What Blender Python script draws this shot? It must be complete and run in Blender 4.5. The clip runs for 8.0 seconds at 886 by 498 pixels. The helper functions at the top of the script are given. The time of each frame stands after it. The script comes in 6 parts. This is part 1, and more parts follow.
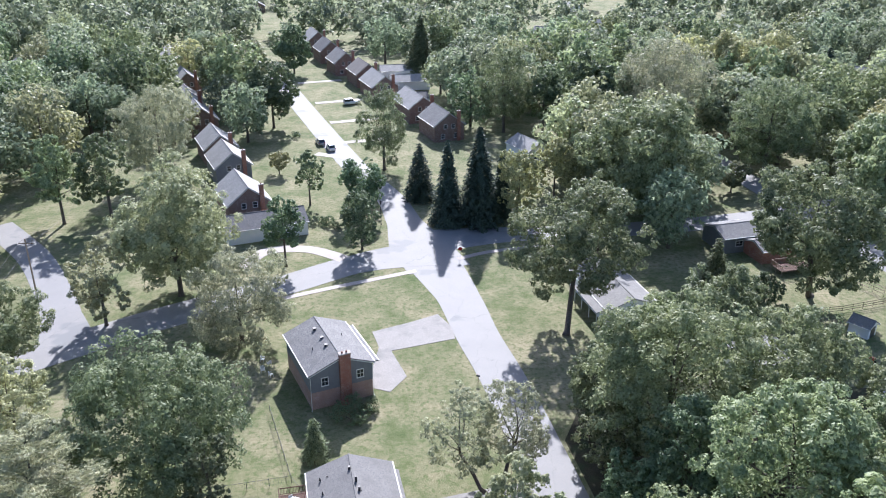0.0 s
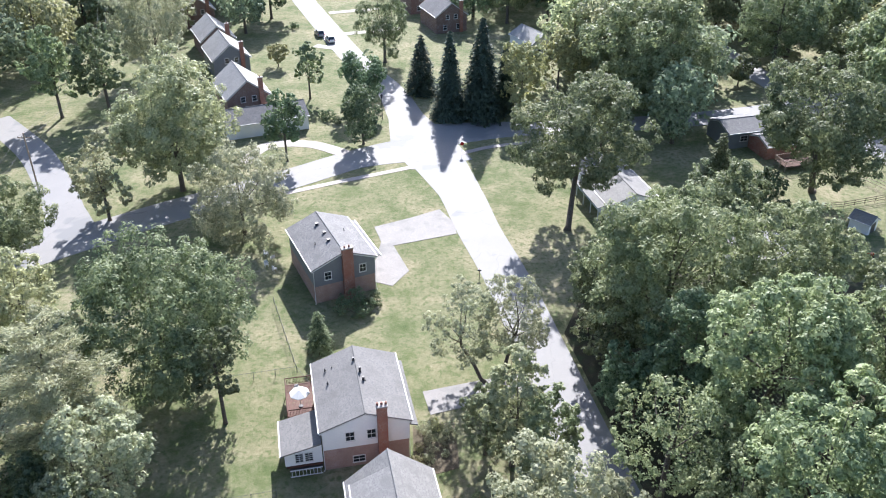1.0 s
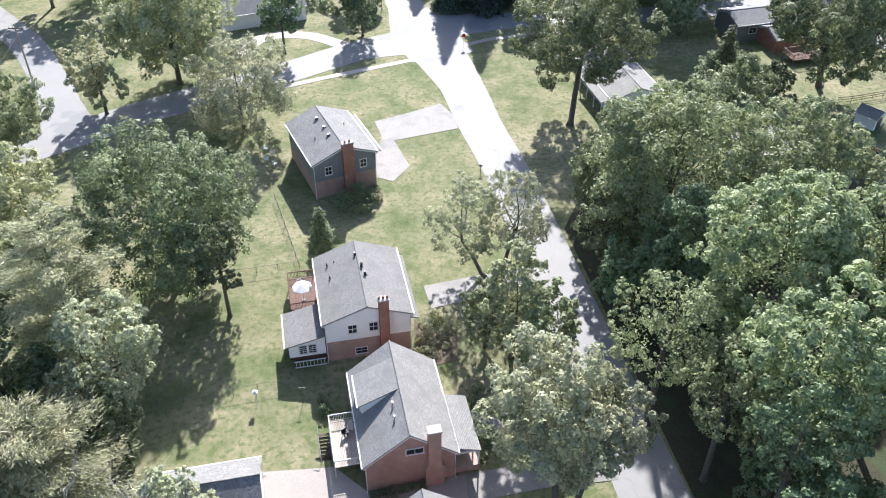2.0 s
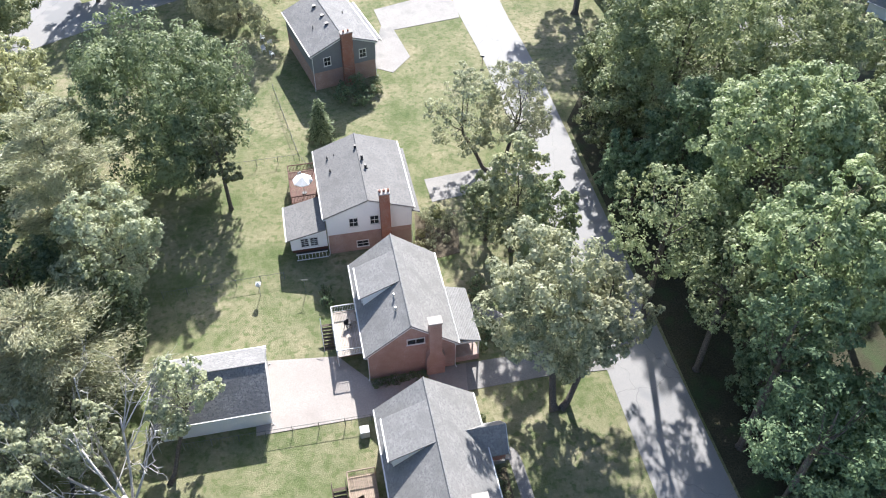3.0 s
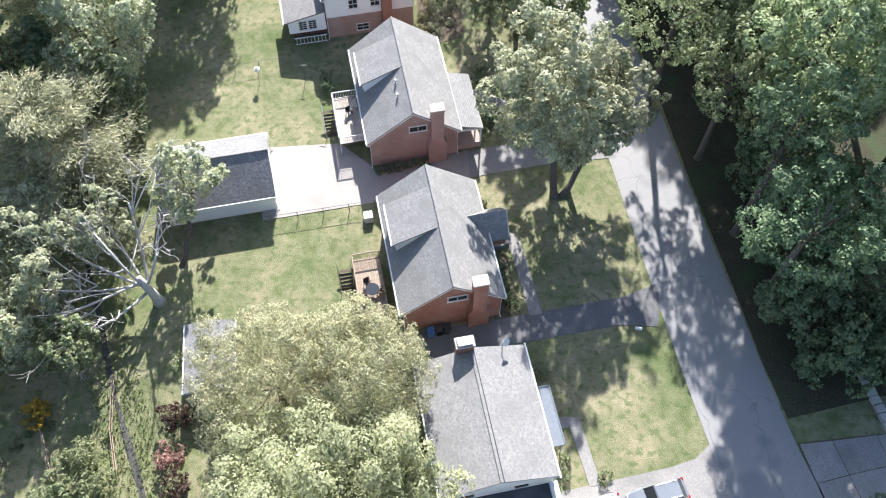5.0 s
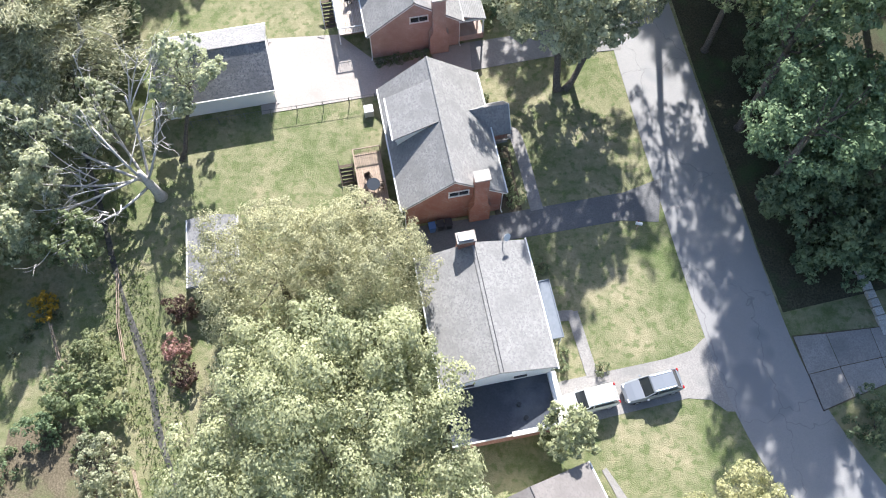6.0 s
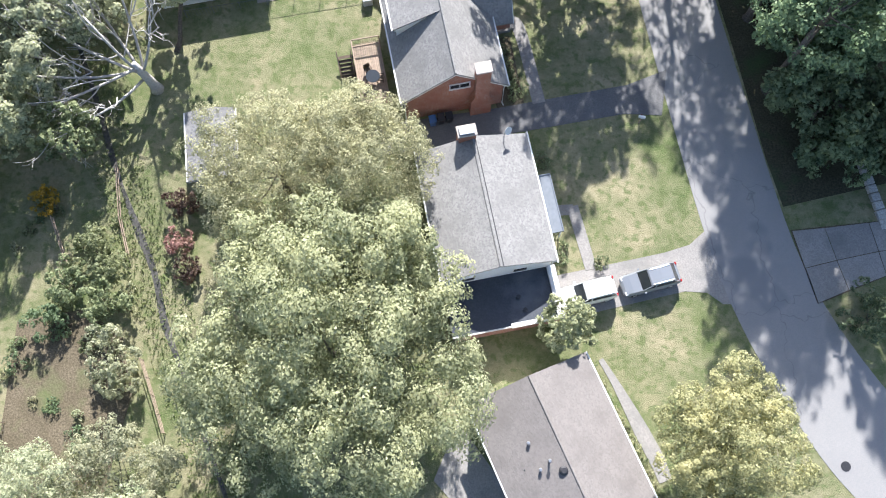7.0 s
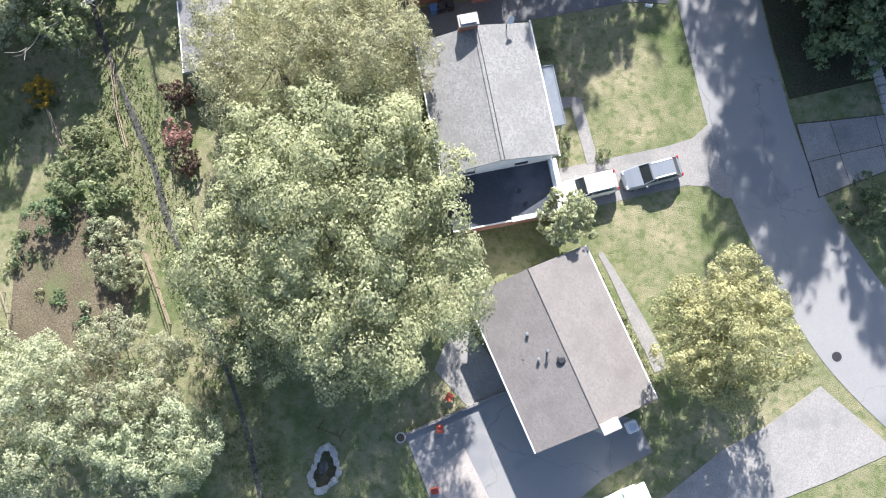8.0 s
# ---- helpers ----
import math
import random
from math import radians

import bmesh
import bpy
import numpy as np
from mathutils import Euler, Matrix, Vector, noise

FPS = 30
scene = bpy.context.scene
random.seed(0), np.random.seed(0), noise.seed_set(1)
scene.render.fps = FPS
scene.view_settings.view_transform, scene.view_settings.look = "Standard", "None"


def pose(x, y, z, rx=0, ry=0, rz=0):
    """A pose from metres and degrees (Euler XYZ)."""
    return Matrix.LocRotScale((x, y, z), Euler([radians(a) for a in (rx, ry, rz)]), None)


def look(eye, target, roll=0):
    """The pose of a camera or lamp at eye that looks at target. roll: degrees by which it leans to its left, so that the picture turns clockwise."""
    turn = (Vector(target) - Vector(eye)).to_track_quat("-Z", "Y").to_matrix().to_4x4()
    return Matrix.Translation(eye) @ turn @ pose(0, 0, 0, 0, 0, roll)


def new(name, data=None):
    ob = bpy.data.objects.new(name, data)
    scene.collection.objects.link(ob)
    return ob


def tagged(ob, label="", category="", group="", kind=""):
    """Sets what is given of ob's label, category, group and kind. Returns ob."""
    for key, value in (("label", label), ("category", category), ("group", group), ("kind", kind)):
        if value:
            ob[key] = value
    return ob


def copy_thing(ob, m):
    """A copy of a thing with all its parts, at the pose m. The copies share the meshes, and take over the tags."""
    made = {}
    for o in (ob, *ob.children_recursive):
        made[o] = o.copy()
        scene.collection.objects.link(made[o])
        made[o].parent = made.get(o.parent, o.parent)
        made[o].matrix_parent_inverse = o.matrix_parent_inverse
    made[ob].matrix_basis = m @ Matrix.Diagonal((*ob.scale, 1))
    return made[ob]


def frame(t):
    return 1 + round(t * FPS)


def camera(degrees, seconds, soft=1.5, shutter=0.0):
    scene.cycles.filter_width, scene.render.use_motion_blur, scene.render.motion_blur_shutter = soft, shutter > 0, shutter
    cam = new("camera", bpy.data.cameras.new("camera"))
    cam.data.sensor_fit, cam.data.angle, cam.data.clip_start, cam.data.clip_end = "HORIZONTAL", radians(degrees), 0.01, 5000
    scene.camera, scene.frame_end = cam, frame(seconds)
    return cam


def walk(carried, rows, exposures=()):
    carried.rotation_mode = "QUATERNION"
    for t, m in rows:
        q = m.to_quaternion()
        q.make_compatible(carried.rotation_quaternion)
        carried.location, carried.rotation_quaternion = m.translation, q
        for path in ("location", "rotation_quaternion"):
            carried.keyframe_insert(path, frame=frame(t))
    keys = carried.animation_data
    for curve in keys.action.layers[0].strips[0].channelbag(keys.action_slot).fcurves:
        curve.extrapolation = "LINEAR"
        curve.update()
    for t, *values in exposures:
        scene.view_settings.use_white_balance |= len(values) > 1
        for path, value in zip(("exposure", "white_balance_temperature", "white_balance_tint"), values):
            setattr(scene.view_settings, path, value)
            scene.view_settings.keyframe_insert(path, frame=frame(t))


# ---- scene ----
# ---- camera: hovers at one spot and tips downwards ----
EYE, TILT = 66.0, -24.0
cam = camera(55.7, 8.0, soft=1.05)
TURNS = [
    (0.0, 0.00, 0.00, 0.00), (0.5, 0.07, -3.57, 0.02), (1.0, 0.12, -7.15, 0.06), (1.5, 0.15, -10.70, 0.11),
    (3.0, 0.19, -21.55, 0.26), (3.5, 0.22, -25.20, 0.32), (4.0, 0.23, -28.82, 0.42), (4.5, 0.24, -32.41, 0.47),
    (6.0, 0.27, -43.16, 0.58), (6.5, 0.25, -46.74, 0.61), (7.0, 0.21, -50.38, 0.67), (7.5, 0.18, -54.00, 0.74), (8.0, 0.13, -57.64, 0.80),
]
walk(cam, [(t, pose(0, 0, EYE, TILT) @ pose(0, 0, 0, 90 + pitch, 0, yaw) @ pose(0, 0, 0, 0, 0, roll)) for t, yaw, pitch, roll in TURNS],
     exposures=[(0.0, 1.12, 5650, 17), (0.5, 1.27, 5750, 16), (1.5, 1.40, 5900, 14), (3.0, 1.44, 6050, 12), (4.0, 1.54, 6050, 12), (6.0, 1.58, 6050, 12), (8.0, 1.46, 6050, 12)])

# ---- sky and sun ----
SUN_ELEVATION, SUN_AZIMUTH = radians(35), radians(3)
world = bpy.data.worlds.new("sky")
scene.world = world
world.use_nodes = True
wn = world.node_tree.nodes
sky = wn.new("ShaderNodeTexSky")
sky.sky_type, sky.sun_disc = "NISHITA", False
sky.sun_elevation, sky.sun_rotation = SUN_ELEVATION, SUN_AZIMUTH
sky.air_density, sky.dust_density = 1.0, 1.5
world.node_tree.links.new(sky.outputs[0], wn["Background"].inputs[0])
wn["Background"].inputs[1].default_value = 0.094
sun = new("sun", bpy.data.lights.new("sun", "SUN"))
sun.data.energy, sun.data.angle, sun.data.color = 5.0, radians(0.8), (1.0, 0.95, 0.86)
to_sun = Vector((math.sin(SUN_AZIMUTH) * math.cos(SUN_ELEVATION), math.cos(SUN_AZIMUTH) * math.cos(SUN_ELEVATION), math.sin(SUN_ELEVATION)))
sun.matrix_world = look(to_sun * 300, (0, 0, 0))

# ---- materials ----
def nodes(name):
    m = bpy.data.materials.new(name)
    m.use_nodes = True
    t = m.node_tree
    return m, t.nodes, t.links, t.nodes["Principled BSDF"]


def mix(N, L, fac, a, b, mode="MIX"):
    """A colour mix; fac, a and b are sockets or values."""
    n = N.new("ShaderNodeMix")
    n.data_type, n.blend_type = "RGBA", mode
    for k, v in ((0, fac), (6, a), (7, b)):
        if hasattr(v, "is_linked"):
            L.new(v, n.inputs[k])
        else:
            n.inputs[k].default_value = v if k == 0 else (*v, 1)
    return n.outputs[2]


def noise_of(N, L, vec, scale, detail=4, low=0.3, high=0.7, rough=0.6):
    n = N.new("ShaderNodeTexNoise")
    n.inputs["Scale"].default_value, n.inputs["Detail"].default_value, n.inputs["Roughness"].default_value = scale, detail, rough
    if vec:
        L.new(vec, n.inputs["Vector"])
    r = N.new("ShaderNodeMapRange")
    r.inputs[1].default_value, r.inputs[2].default_value = low, high
    L.new(n.outputs["Fac"], r.inputs[0])
    return r.outputs[0]


def bump(N, L, bsdf, height, strength, distance=0.02):
    b = N.new("ShaderNodeBump")
    b.inputs["Strength"].default_value, b.inputs["Distance"].default_value = strength, distance
    L.new(height, b.inputs["Height"])
    L.new(b.outputs[0], bsdf.inputs["Normal"])


def surface(name, c1, c2, coarse, fine, rough=0.8, relief=0.3, speck=0.5, spec=0.3, metal=0.0, stain=None, world_space=False):
    """Two colours mixed at two scales, with fine relief; stain: a third colour in blotches."""
    m, N, L, b = nodes(name)
    if world_space:
        vec = N.new("ShaderNodeNewGeometry").outputs["Position"]
    else:
        vec = N.new("ShaderNodeTexCoord").outputs["Object"]
    big = noise_of(N, L, vec, coarse)
    small = noise_of(N, L, vec, fine, 3)
    col = mix(N, L, big, c1, c2)
    dark = tuple(c * (1 - speck) for c in c1)
    col = mix(N, L, small, dark, col)
    if stain:
        col = mix(N, L, noise_of(N, L, vec, coarse * 0.45, 6, 0.52, 0.72), col, stain)
    info = N.new("ShaderNodeObjectInfo")
    r = N.new("ShaderNodeMapRange")
    r.inputs[3].default_value, r.inputs[4].default_value = 0.9, 1.1
    L.new(info.outputs["Random"], r.inputs[0])
    hsv = N.new("ShaderNodeHueSaturation")
    L.new(r.outputs[0], hsv.inputs["Value"])
    L.new(col, hsv.inputs["Color"])
    L.new(hsv.outputs[0], b.inputs["Base Color"])
    b.inputs["Roughness"].default_value, b.inputs["Specular IOR Level"].default_value, b.inputs["Metallic"].default_value = rough, spec, metal
    if relief:
        bump(N, L, b, small, relief)
    return m


def foliage(name, dark, light, warm, thin=0.44, rough=0.55):
    """Leaves: colour by leaf, by tree and by branch, some light passing through."""
    m, N, L, b = nodes(name)
    geo = N.new("ShaderNodeNewGeometry")
    info = N.new("ShaderNodeObjectInfo")
    col = mix(N, L, geo.outputs["Random Per Island"], dark, light)
    vec = N.new("ShaderNodeTexCoord").outputs["Object"]
    col = mix(N, L, noise_of(N, L, vec, 0.35, 3, 0.45, 0.75), col, warm)
    tree_hue = N.new("ShaderNodeMapRange")
    tree_hue.inputs[3].default_value, tree_hue.inputs[4].default_value = 0.485, 0.515
    L.new(info.outputs["Random"], tree_hue.inputs[0])
    tree_val = N.new("ShaderNodeMapRange")
    tree_val.inputs[3].default_value, tree_val.inputs[4].default_value = 0.8, 1.2
    L.new(info.outputs["Random"], tree_val.inputs[0])
    hsv = N.new("ShaderNodeHueSaturation")
    L.new(tree_hue.outputs[0], hsv.inputs["Hue"])
    L.new(tree_val.outputs[0], hsv.inputs["Value"])
    L.new(col, hsv.inputs["Color"])
    L.new(hsv.outputs[0], b.inputs["Base Color"])
    b.inputs["Roughness"].default_value, b.inputs["Specular IOR Level"].default_value = rough, 0.28
    tr = N.new("ShaderNodeBsdfTranslucent")
    L.new(hsv.outputs[0], tr.inputs["Color"])
    mx = N.new("ShaderNodeMixShader")
    mx.inputs[0].default_value = thin
    L.new(b.outputs[0], mx.inputs[1])
    L.new(tr.outputs[0], mx.inputs[2])
    L.new(mx.outputs[0], N["Material Output"].inputs[0])
    return m


def brickwork(name, c1, c2, mortar):
    m, N, L, b = nodes(name)
    obj = N.new("ShaderNodeTexCoord").outputs["Object"]
    sep = N.new("ShaderNodeSeparateXYZ")
    L.new(obj, sep.inputs[0])
    add = N.new("ShaderNodeMath")
    L.new(sep.outputs[0], add.inputs[0])
    L.new(sep.outputs[1], add.inputs[1])
    com = N.new("ShaderNodeCombineXYZ")
    L.new(add.outputs[0], com.inputs[0])
    L.new(sep.outputs[2], com.inputs[1])
    t = N.new("ShaderNodeTexBrick")
    t.inputs["Color1"].default_value, t.inputs["Color2"].default_value, t.inputs["Mortar"].default_value = (*c1, 1), (*c2, 1), (*mortar, 1)
    t.inputs["Scale"].default_value, t.inputs["Mortar Size"].default_value = 1.0, 0.01
    t.inputs["Brick Width"].default_value, t.inputs["Row Height"].default_value = 0.21, 0.075
    L.new(com.outputs[0], t.inputs["Vector"])
    blotch = noise_of(N, L, obj, 0.8, 5)
    col = mix(N, L, blotch, t.outputs["Color"], tuple(c * 0.75 for c in c1))
    L.new(col, b.inputs["Base Color"])
    b.inputs["Roughness"].default_value = 0.85
    inv = N.new("ShaderNodeMath")
    inv.operation, inv.inputs[0].default_value = "SUBTRACT", 1.0
    L.new(t.outputs["Fac"], inv.inputs[1])
    bump(N, L, b, inv.outputs[0], 0.5, 0.01)
    return m


def shingles(name, c1, c2, c3):
    """Asphalt shingles: courses, odd tabs of another shade, weathering."""
    m, N, L, b = nodes(name)
    obj = N.new("ShaderNodeTexCoord").outputs["Object"]
    mp = N.new("ShaderNodeMapping")
    mp.inputs["Scale"].default_value = (6.0, 3.2, 6.0)
    L.new(obj, mp.inputs[0])
    vor = N.new("ShaderNodeTexVoronoi")
    vor.inputs["Scale"].default_value = 1.0
    L.new(mp.outputs[0], vor.inputs["Vector"])
    bw = N.new("ShaderNodeSeparateColor")
    L.new(vor.outputs["Color"], bw.inputs[0])
    col = mix(N, L, bw.outputs[0], c1, c2)
    col = mix(N, L, noise_of(N, L, obj, 5.5, 2, 0.50, 0.62), col, c3)
    col = mix(N, L, noise_of(N, L, obj, 0.5, 5, 0.45, 0.75), col, tuple(c * 0.82 for c in c1))
    L.new(col, b.inputs["Base Color"])
    b.inputs["Roughness"].default_value, b.inputs["Specular IOR Level"].default_value = 0.8, 0.3
    bump(N, L, b, bw.outputs[1], 0.45, 0.02)
    return m


def siding(name, c1, c2, rough=0.55):
    m, N, L, b = nodes(name)
    obj = N.new("ShaderNodeTexCoord").outputs["Object"]
    col = mix(N, L, noise_of(N, L, obj, 1.2), c1, c2)
    L.new(col, b.inputs["Base Color"])
    b.inputs["Roughness"].default_value = rough
    wave = N.new("ShaderNodeTexWave")
    wave.bands_direction, wave.wave_profile = "Z", "SAW"
    wave.inputs["Scale"].default_value = 1.6
    L.new(obj, wave.inputs["Vector"])
    bump(N, L, b, wave.outputs["Fac"], 0.6, 0.02)
    return m


def plain(name, c, rough=0.5, metal=0.0, spec=0.5):
    m, N, L, b = nodes(name)
    vec = N.new("ShaderNodeTexCoord").outputs["Object"]
    L.new(mix(N, L, noise_of(N, L, vec, 3.0), c, tuple(v * 0.85 for v in c)), b.inputs["Base Color"])
    b.inputs["Roughness"].default_value, b.inputs["Metallic"].default_value, b.inputs["Specular IOR Level"].default_value = rough, metal, spec
    return m


def lawn():
    m, N, L, b = nodes("lawn")
    pos = N.new("ShaderNodeNewGeometry").outputs["Position"]
    green = mix(N, L, noise_of(N, L, pos, 0.9, 5), (0.088, 0.135, 0.044), (0.138, 0.168, 0.07))
    green = mix(N, L, noise_of(N, L, pos, 3.4, 4, 0.55, 0.75), green, (0.24, 0.245, 0.14))
    green = mix(N, L, noise_of(N, L, pos, 0.3, 4, 0.45, 0.7), green, (0.058, 0.108, 0.03))
    green = mix(N, L, noise_of(N, L, pos, 9.0, 3), (0.062, 0.088, 0.03), green)
    green = mix(N, L, noise_of(N, L, pos, 24.0, 3, 0.5, 0.8), green, (0.27, 0.27, 0.14))
    dry = mix(N, L, noise_of(N, L, pos, 2.2, 4), (0.25, 0.225, 0.14), (0.35, 0.305, 0.205))
    dry = mix(N, L, noise_of(N, L, pos, 1.3, 6, 0.5, 0.62), dry, (0.15, 0.165, 0.08))
    fac = noise_of(N, L, pos, 0.13, 9, 0.37, 0.66, 0.76)
    # worn spots of bare, dry grass: x, y, radius
    for x, y, r, k in DRY:
        d = N.new("ShaderNodeVectorMath")
        d.operation, d.inputs[1].default_value = "DISTANCE", (x, y, 0)
        L.new(pos, d.inputs[0])
        wob = noise_of(N, L, pos, 0.45, 5, 0.2, 0.8)
        a = N.new("ShaderNodeMath")
        a.operation, a.inputs[1].default_value = "MULTIPLY_ADD", r * 1.1
        L.new(wob, a.inputs[0])
        L.new(d.outputs["Value"], a.inputs[2])
        g = N.new("ShaderNodeMapRange")
        g.inputs[1].default_value, g.inputs[2].default_value, g.inputs[3].default_value, g.inputs[4].default_value = r * 0.7, r * 1.7, k, 0.0
        L.new(a.outputs[0], g.inputs[0])
        mx = N.new("ShaderNodeMath")
        mx.operation = "MAXIMUM"
        L.new(fac, mx.inputs[0])
        L.new(g.outputs[0], mx.inputs[1])
        fac = mx.outputs[0]
    L.new(mix(N, L, fac, green, dry), b.inputs["Base Color"])
    b.inputs["Roughness"].default_value, b.inputs["Specular IOR Level"].default_value = 0.9, 0.15
    bump(N, L, b, noise_of(N, L, pos, 11.0, 5), 0.6, 0.07)
    return m


def asphalt():
    """Worn asphalt: patches, wheel tracks' grain and a net of thin cracks."""
    m, N, L, b = nodes("asphalt")
    pos = N.new("ShaderNodeNewGeometry").outputs["Position"]
    col = mix(N, L, noise_of(N, L, pos, 0.22, 6), (0.25, 0.242, 0.238), (0.295, 0.283, 0.273))
    col = mix(N, L, noise_of(N, L, pos, 16.0, 3), (0.215, 0.214, 0.218), col)
    col = mix(N, L, noise_of(N, L, pos, 0.09, 3, 0.58, 0.62), col, (0.195, 0.197, 0.204))
    wob = N.new("ShaderNodeVectorMath")
    wob.operation = "MULTIPLY_ADD"
    nz = N.new("ShaderNodeTexNoise")
    nz.inputs["Scale"].default_value = 0.6
    L.new(pos, nz.inputs["Vector"])
    L.new(nz.outputs["Color"], wob.inputs[0])
    wob.inputs[1].default_value = (2.5, 2.5, 0)
    L.new(pos, wob.inputs[2])
    v = N.new("ShaderNodeTexVoronoi")
    v.feature = "DISTANCE_TO_EDGE"
    v.inputs["Scale"].default_value = 0.11
    L.new(wob.outputs[0], v.inputs["Vector"])
    r = N.new("ShaderNodeMapRange")
    r.inputs[1].default_value, r.inputs[2].default_value, r.inputs[3].default_value, r.inputs[4].default_value = 0.001, 0.0045, 0.35, 0.0
    L.new(v.outputs["Distance"], r.inputs[0])
    col = mix(N, L, r.outputs[0], col, (0.08, 0.08, 0.085))
    L.new(col, b.inputs["Base Color"])
    b.inputs["Roughness"].default_value, b.inputs["Specular IOR Level"].default_value = 0.72, 0.30
    bump(N, L, b, noise_of(N, L, pos, 22.0, 2), 0.3, 0.01)
    return m


DRY = [(14, 110, 10, 0.95), (16, 99, 9, 0.9), (14.5, 25, 4.0, 0.9), (15.5, 20.5, 3.4, 0.9), (13.0, 39, 5.0, 0.9), (13.5, 33.5, 2.8, 0.95), (17, 11.5, 4.5, 0.6), (9, 43, 3.5, 0.7),
       (-25, 77, 4, 0.5), (-23, 36, 4.5, 0.6), (66, 128, 6, 0.95), (-34, 6, 7, 0.75), (-32, 17, 5, 0.6), (-74, 130, 12, 0.5), (9.0, 41, 3.0, 0.6)]
M_LAWN = lawn()
M_ASPHALT = asphalt()
M_BLACKTOP = surface("old_blacktop", (0.12, 0.12, 0.126), (0.17, 0.167, 0.166), 0.5, 12, 0.7, 0.25, 0.3, 0.4, world_space=True)
M_CONCRETE = surface("concrete", (0.35, 0.315, 0.29), (0.43, 0.385, 0.355), 0.35, 10, 0.75, 0.2, 0.15, 0.35, stain=(0.28, 0.25, 0.23), world_space=True)
M_OLD_CONCRETE = surface("weathered_concrete", (0.25, 0.238, 0.228), (0.32, 0.30, 0.284), 0.5, 9, 0.8, 0.25, 0.25, 0.35, stain=(0.155, 0.155, 0.15), world_space=True)
M_BRICK = brickwork("red_brick", (0.33, 0.135, 0.09), (0.25, 0.10, 0.07), (0.36, 0.31, 0.27))
M_BRICK_PALE = brickwork("rose_brick", (0.40, 0.265, 0.225), (0.33, 0.205, 0.172), (0.45, 0.38, 0.34))
M_BRICK_BROWN = brickwork("brown_brick", (0.215, 0.135, 0.112), (0.165, 0.10, 0.085), (0.32, 0.28, 0.25))
M_ROOF_LIGHT = shingles("light_grey_shingles", (0.215, 0.21, 0.206), (0.262, 0.256, 0.249), (0.18, 0.178, 0.178))
M_ROOF_PALE = shingles("pale_grey_shingles", (0.28, 0.275, 0.27), (0.34, 0.333, 0.325), (0.23, 0.228, 0.228))
M_ROOF_GREY = shingles("grey_shingles", (0.175, 0.172, 0.174), (0.245, 0.24, 0.236), (0.122, 0.124, 0.13))
M_ROOF_DARK = shingles("charcoal_shingles", (0.125, 0.125, 0.132), (0.165, 0.165, 0.172), (0.09, 0.09, 0.1))
M_ROOF_SLATE = shingles("weathered_grey_shingles", (0.17, 0.166, 0.164), (0.205, 0.20, 0.196), (0.14, 0.138, 0.14))
M_ROOF_TAUPE = shingles("taupe_shingles", (0.19, 0.172, 0.163), (0.212, 0.193, 0.182), (0.172, 0.158, 0.15))
M_ROOF_MEMBRANE = surface("black_roof_membrane", (0.035, 0.042, 0.06), (0.06, 0.068, 0.09), 0.4, 6, 0.55, 0.2, 0.2, 0.5, stain=(0.12, 0.13, 0.15))
M_MINT = surface("mint_metal_roof", (0.52, 0.62, 0.56), (0.60, 0.68, 0.62), 0.8, 9, 0.5, 0.1, 0.1)
M_SIDING_GREY = siding("blue_grey_siding", (0.15, 0.162, 0.18), (0.18, 0.192, 0.21))
M_SIDING_WHITE = siding("white_siding", (0.76, 0.77, 0.78), (0.81, 0.81, 0.81))
M_WHITE = plain("white_paint", (0.70, 0.70, 0.69), 0.5)
M_GLASS = plain("window_glass", (0.03, 0.035, 0.04), 0.08, 0.0, 0.8)
M_DARK = plain("dark_metal", (0.04, 0.04, 0.045), 0.5, 0.2)
M_METAL = plain("galvanised_metal", (0.55, 0.56, 0.58), 0.35, 0.8)
M_WOOD = surface("weathered_deck_wood", (0.33, 0.25, 0.19), (0.42, 0.33, 0.26), 1.5, 14, 0.75, 0.3, 0.3)
M_DECK_PALE = surface("bleached_deck_boards", (0.46, 0.40, 0.35), (0.56, 0.49, 0.43), 1.5, 14, 0.75, 0.3, 0.25)
M_WOOD_RED = surface("red_stained_wood", (0.115, 0.055, 0.042), (0.16, 0.075, 0.056), 1.5, 14, 0.7, 0.3, 0.3)
M_WOOD_DARK = surface("dark_wood", (0.10, 0.075, 0.055), (0.15, 0.11, 0.085), 1.5, 14, 0.8, 0.3, 0.3)
M_BARK = surface("bark", (0.13, 0.11, 0.09), (0.20, 0.17, 0.145), 1.2, 7, 0.9, 0.8, 0.5)
M_DEADWOOD = surface("bleached_dead_wood", (0.50, 0.47, 0.44), (0.64, 0.61, 0.57), 1.2, 7, 0.85, 0.6, 0.3)
M_SOIL = surface("mulch", (0.12, 0.10, 0.065), (0.19, 0.155, 0.11), 0.5, 7, 0.95, 0.8, 0.5, stain=(0.10, 0.125, 0.05))
# Litter tone with the wood's shade darkened in; also the pond gravel.
M_LITTER_SHADE_GRAVEL = surface("litter_shade_and_gravel", (0.062, 0.06, 0.034), (0.10, 0.088, 0.056), 0.6, 6, 0.95, 0.8, 0.5, stain=(0.045, 0.075, 0.028), world_space=True)
M_WATER = surface("creek_water", (0.045, 0.045, 0.04), (0.16, 0.15, 0.135), 0.9, 5, 0.3, 0.4, 0.4, 0.4)
M_AWNING = plain("grey_awning_panel", (0.20, 0.22, 0.25), 0.25)
M_STONE = surface("pale_stone", (0.42, 0.41, 0.39), (0.55, 0.54, 0.51), 1.2, 8, 0.85, 0.5, 0.3)
M_WIRE = plain("dull_fence_wire", (0.16, 0.165, 0.16), 0.6, 0.4)
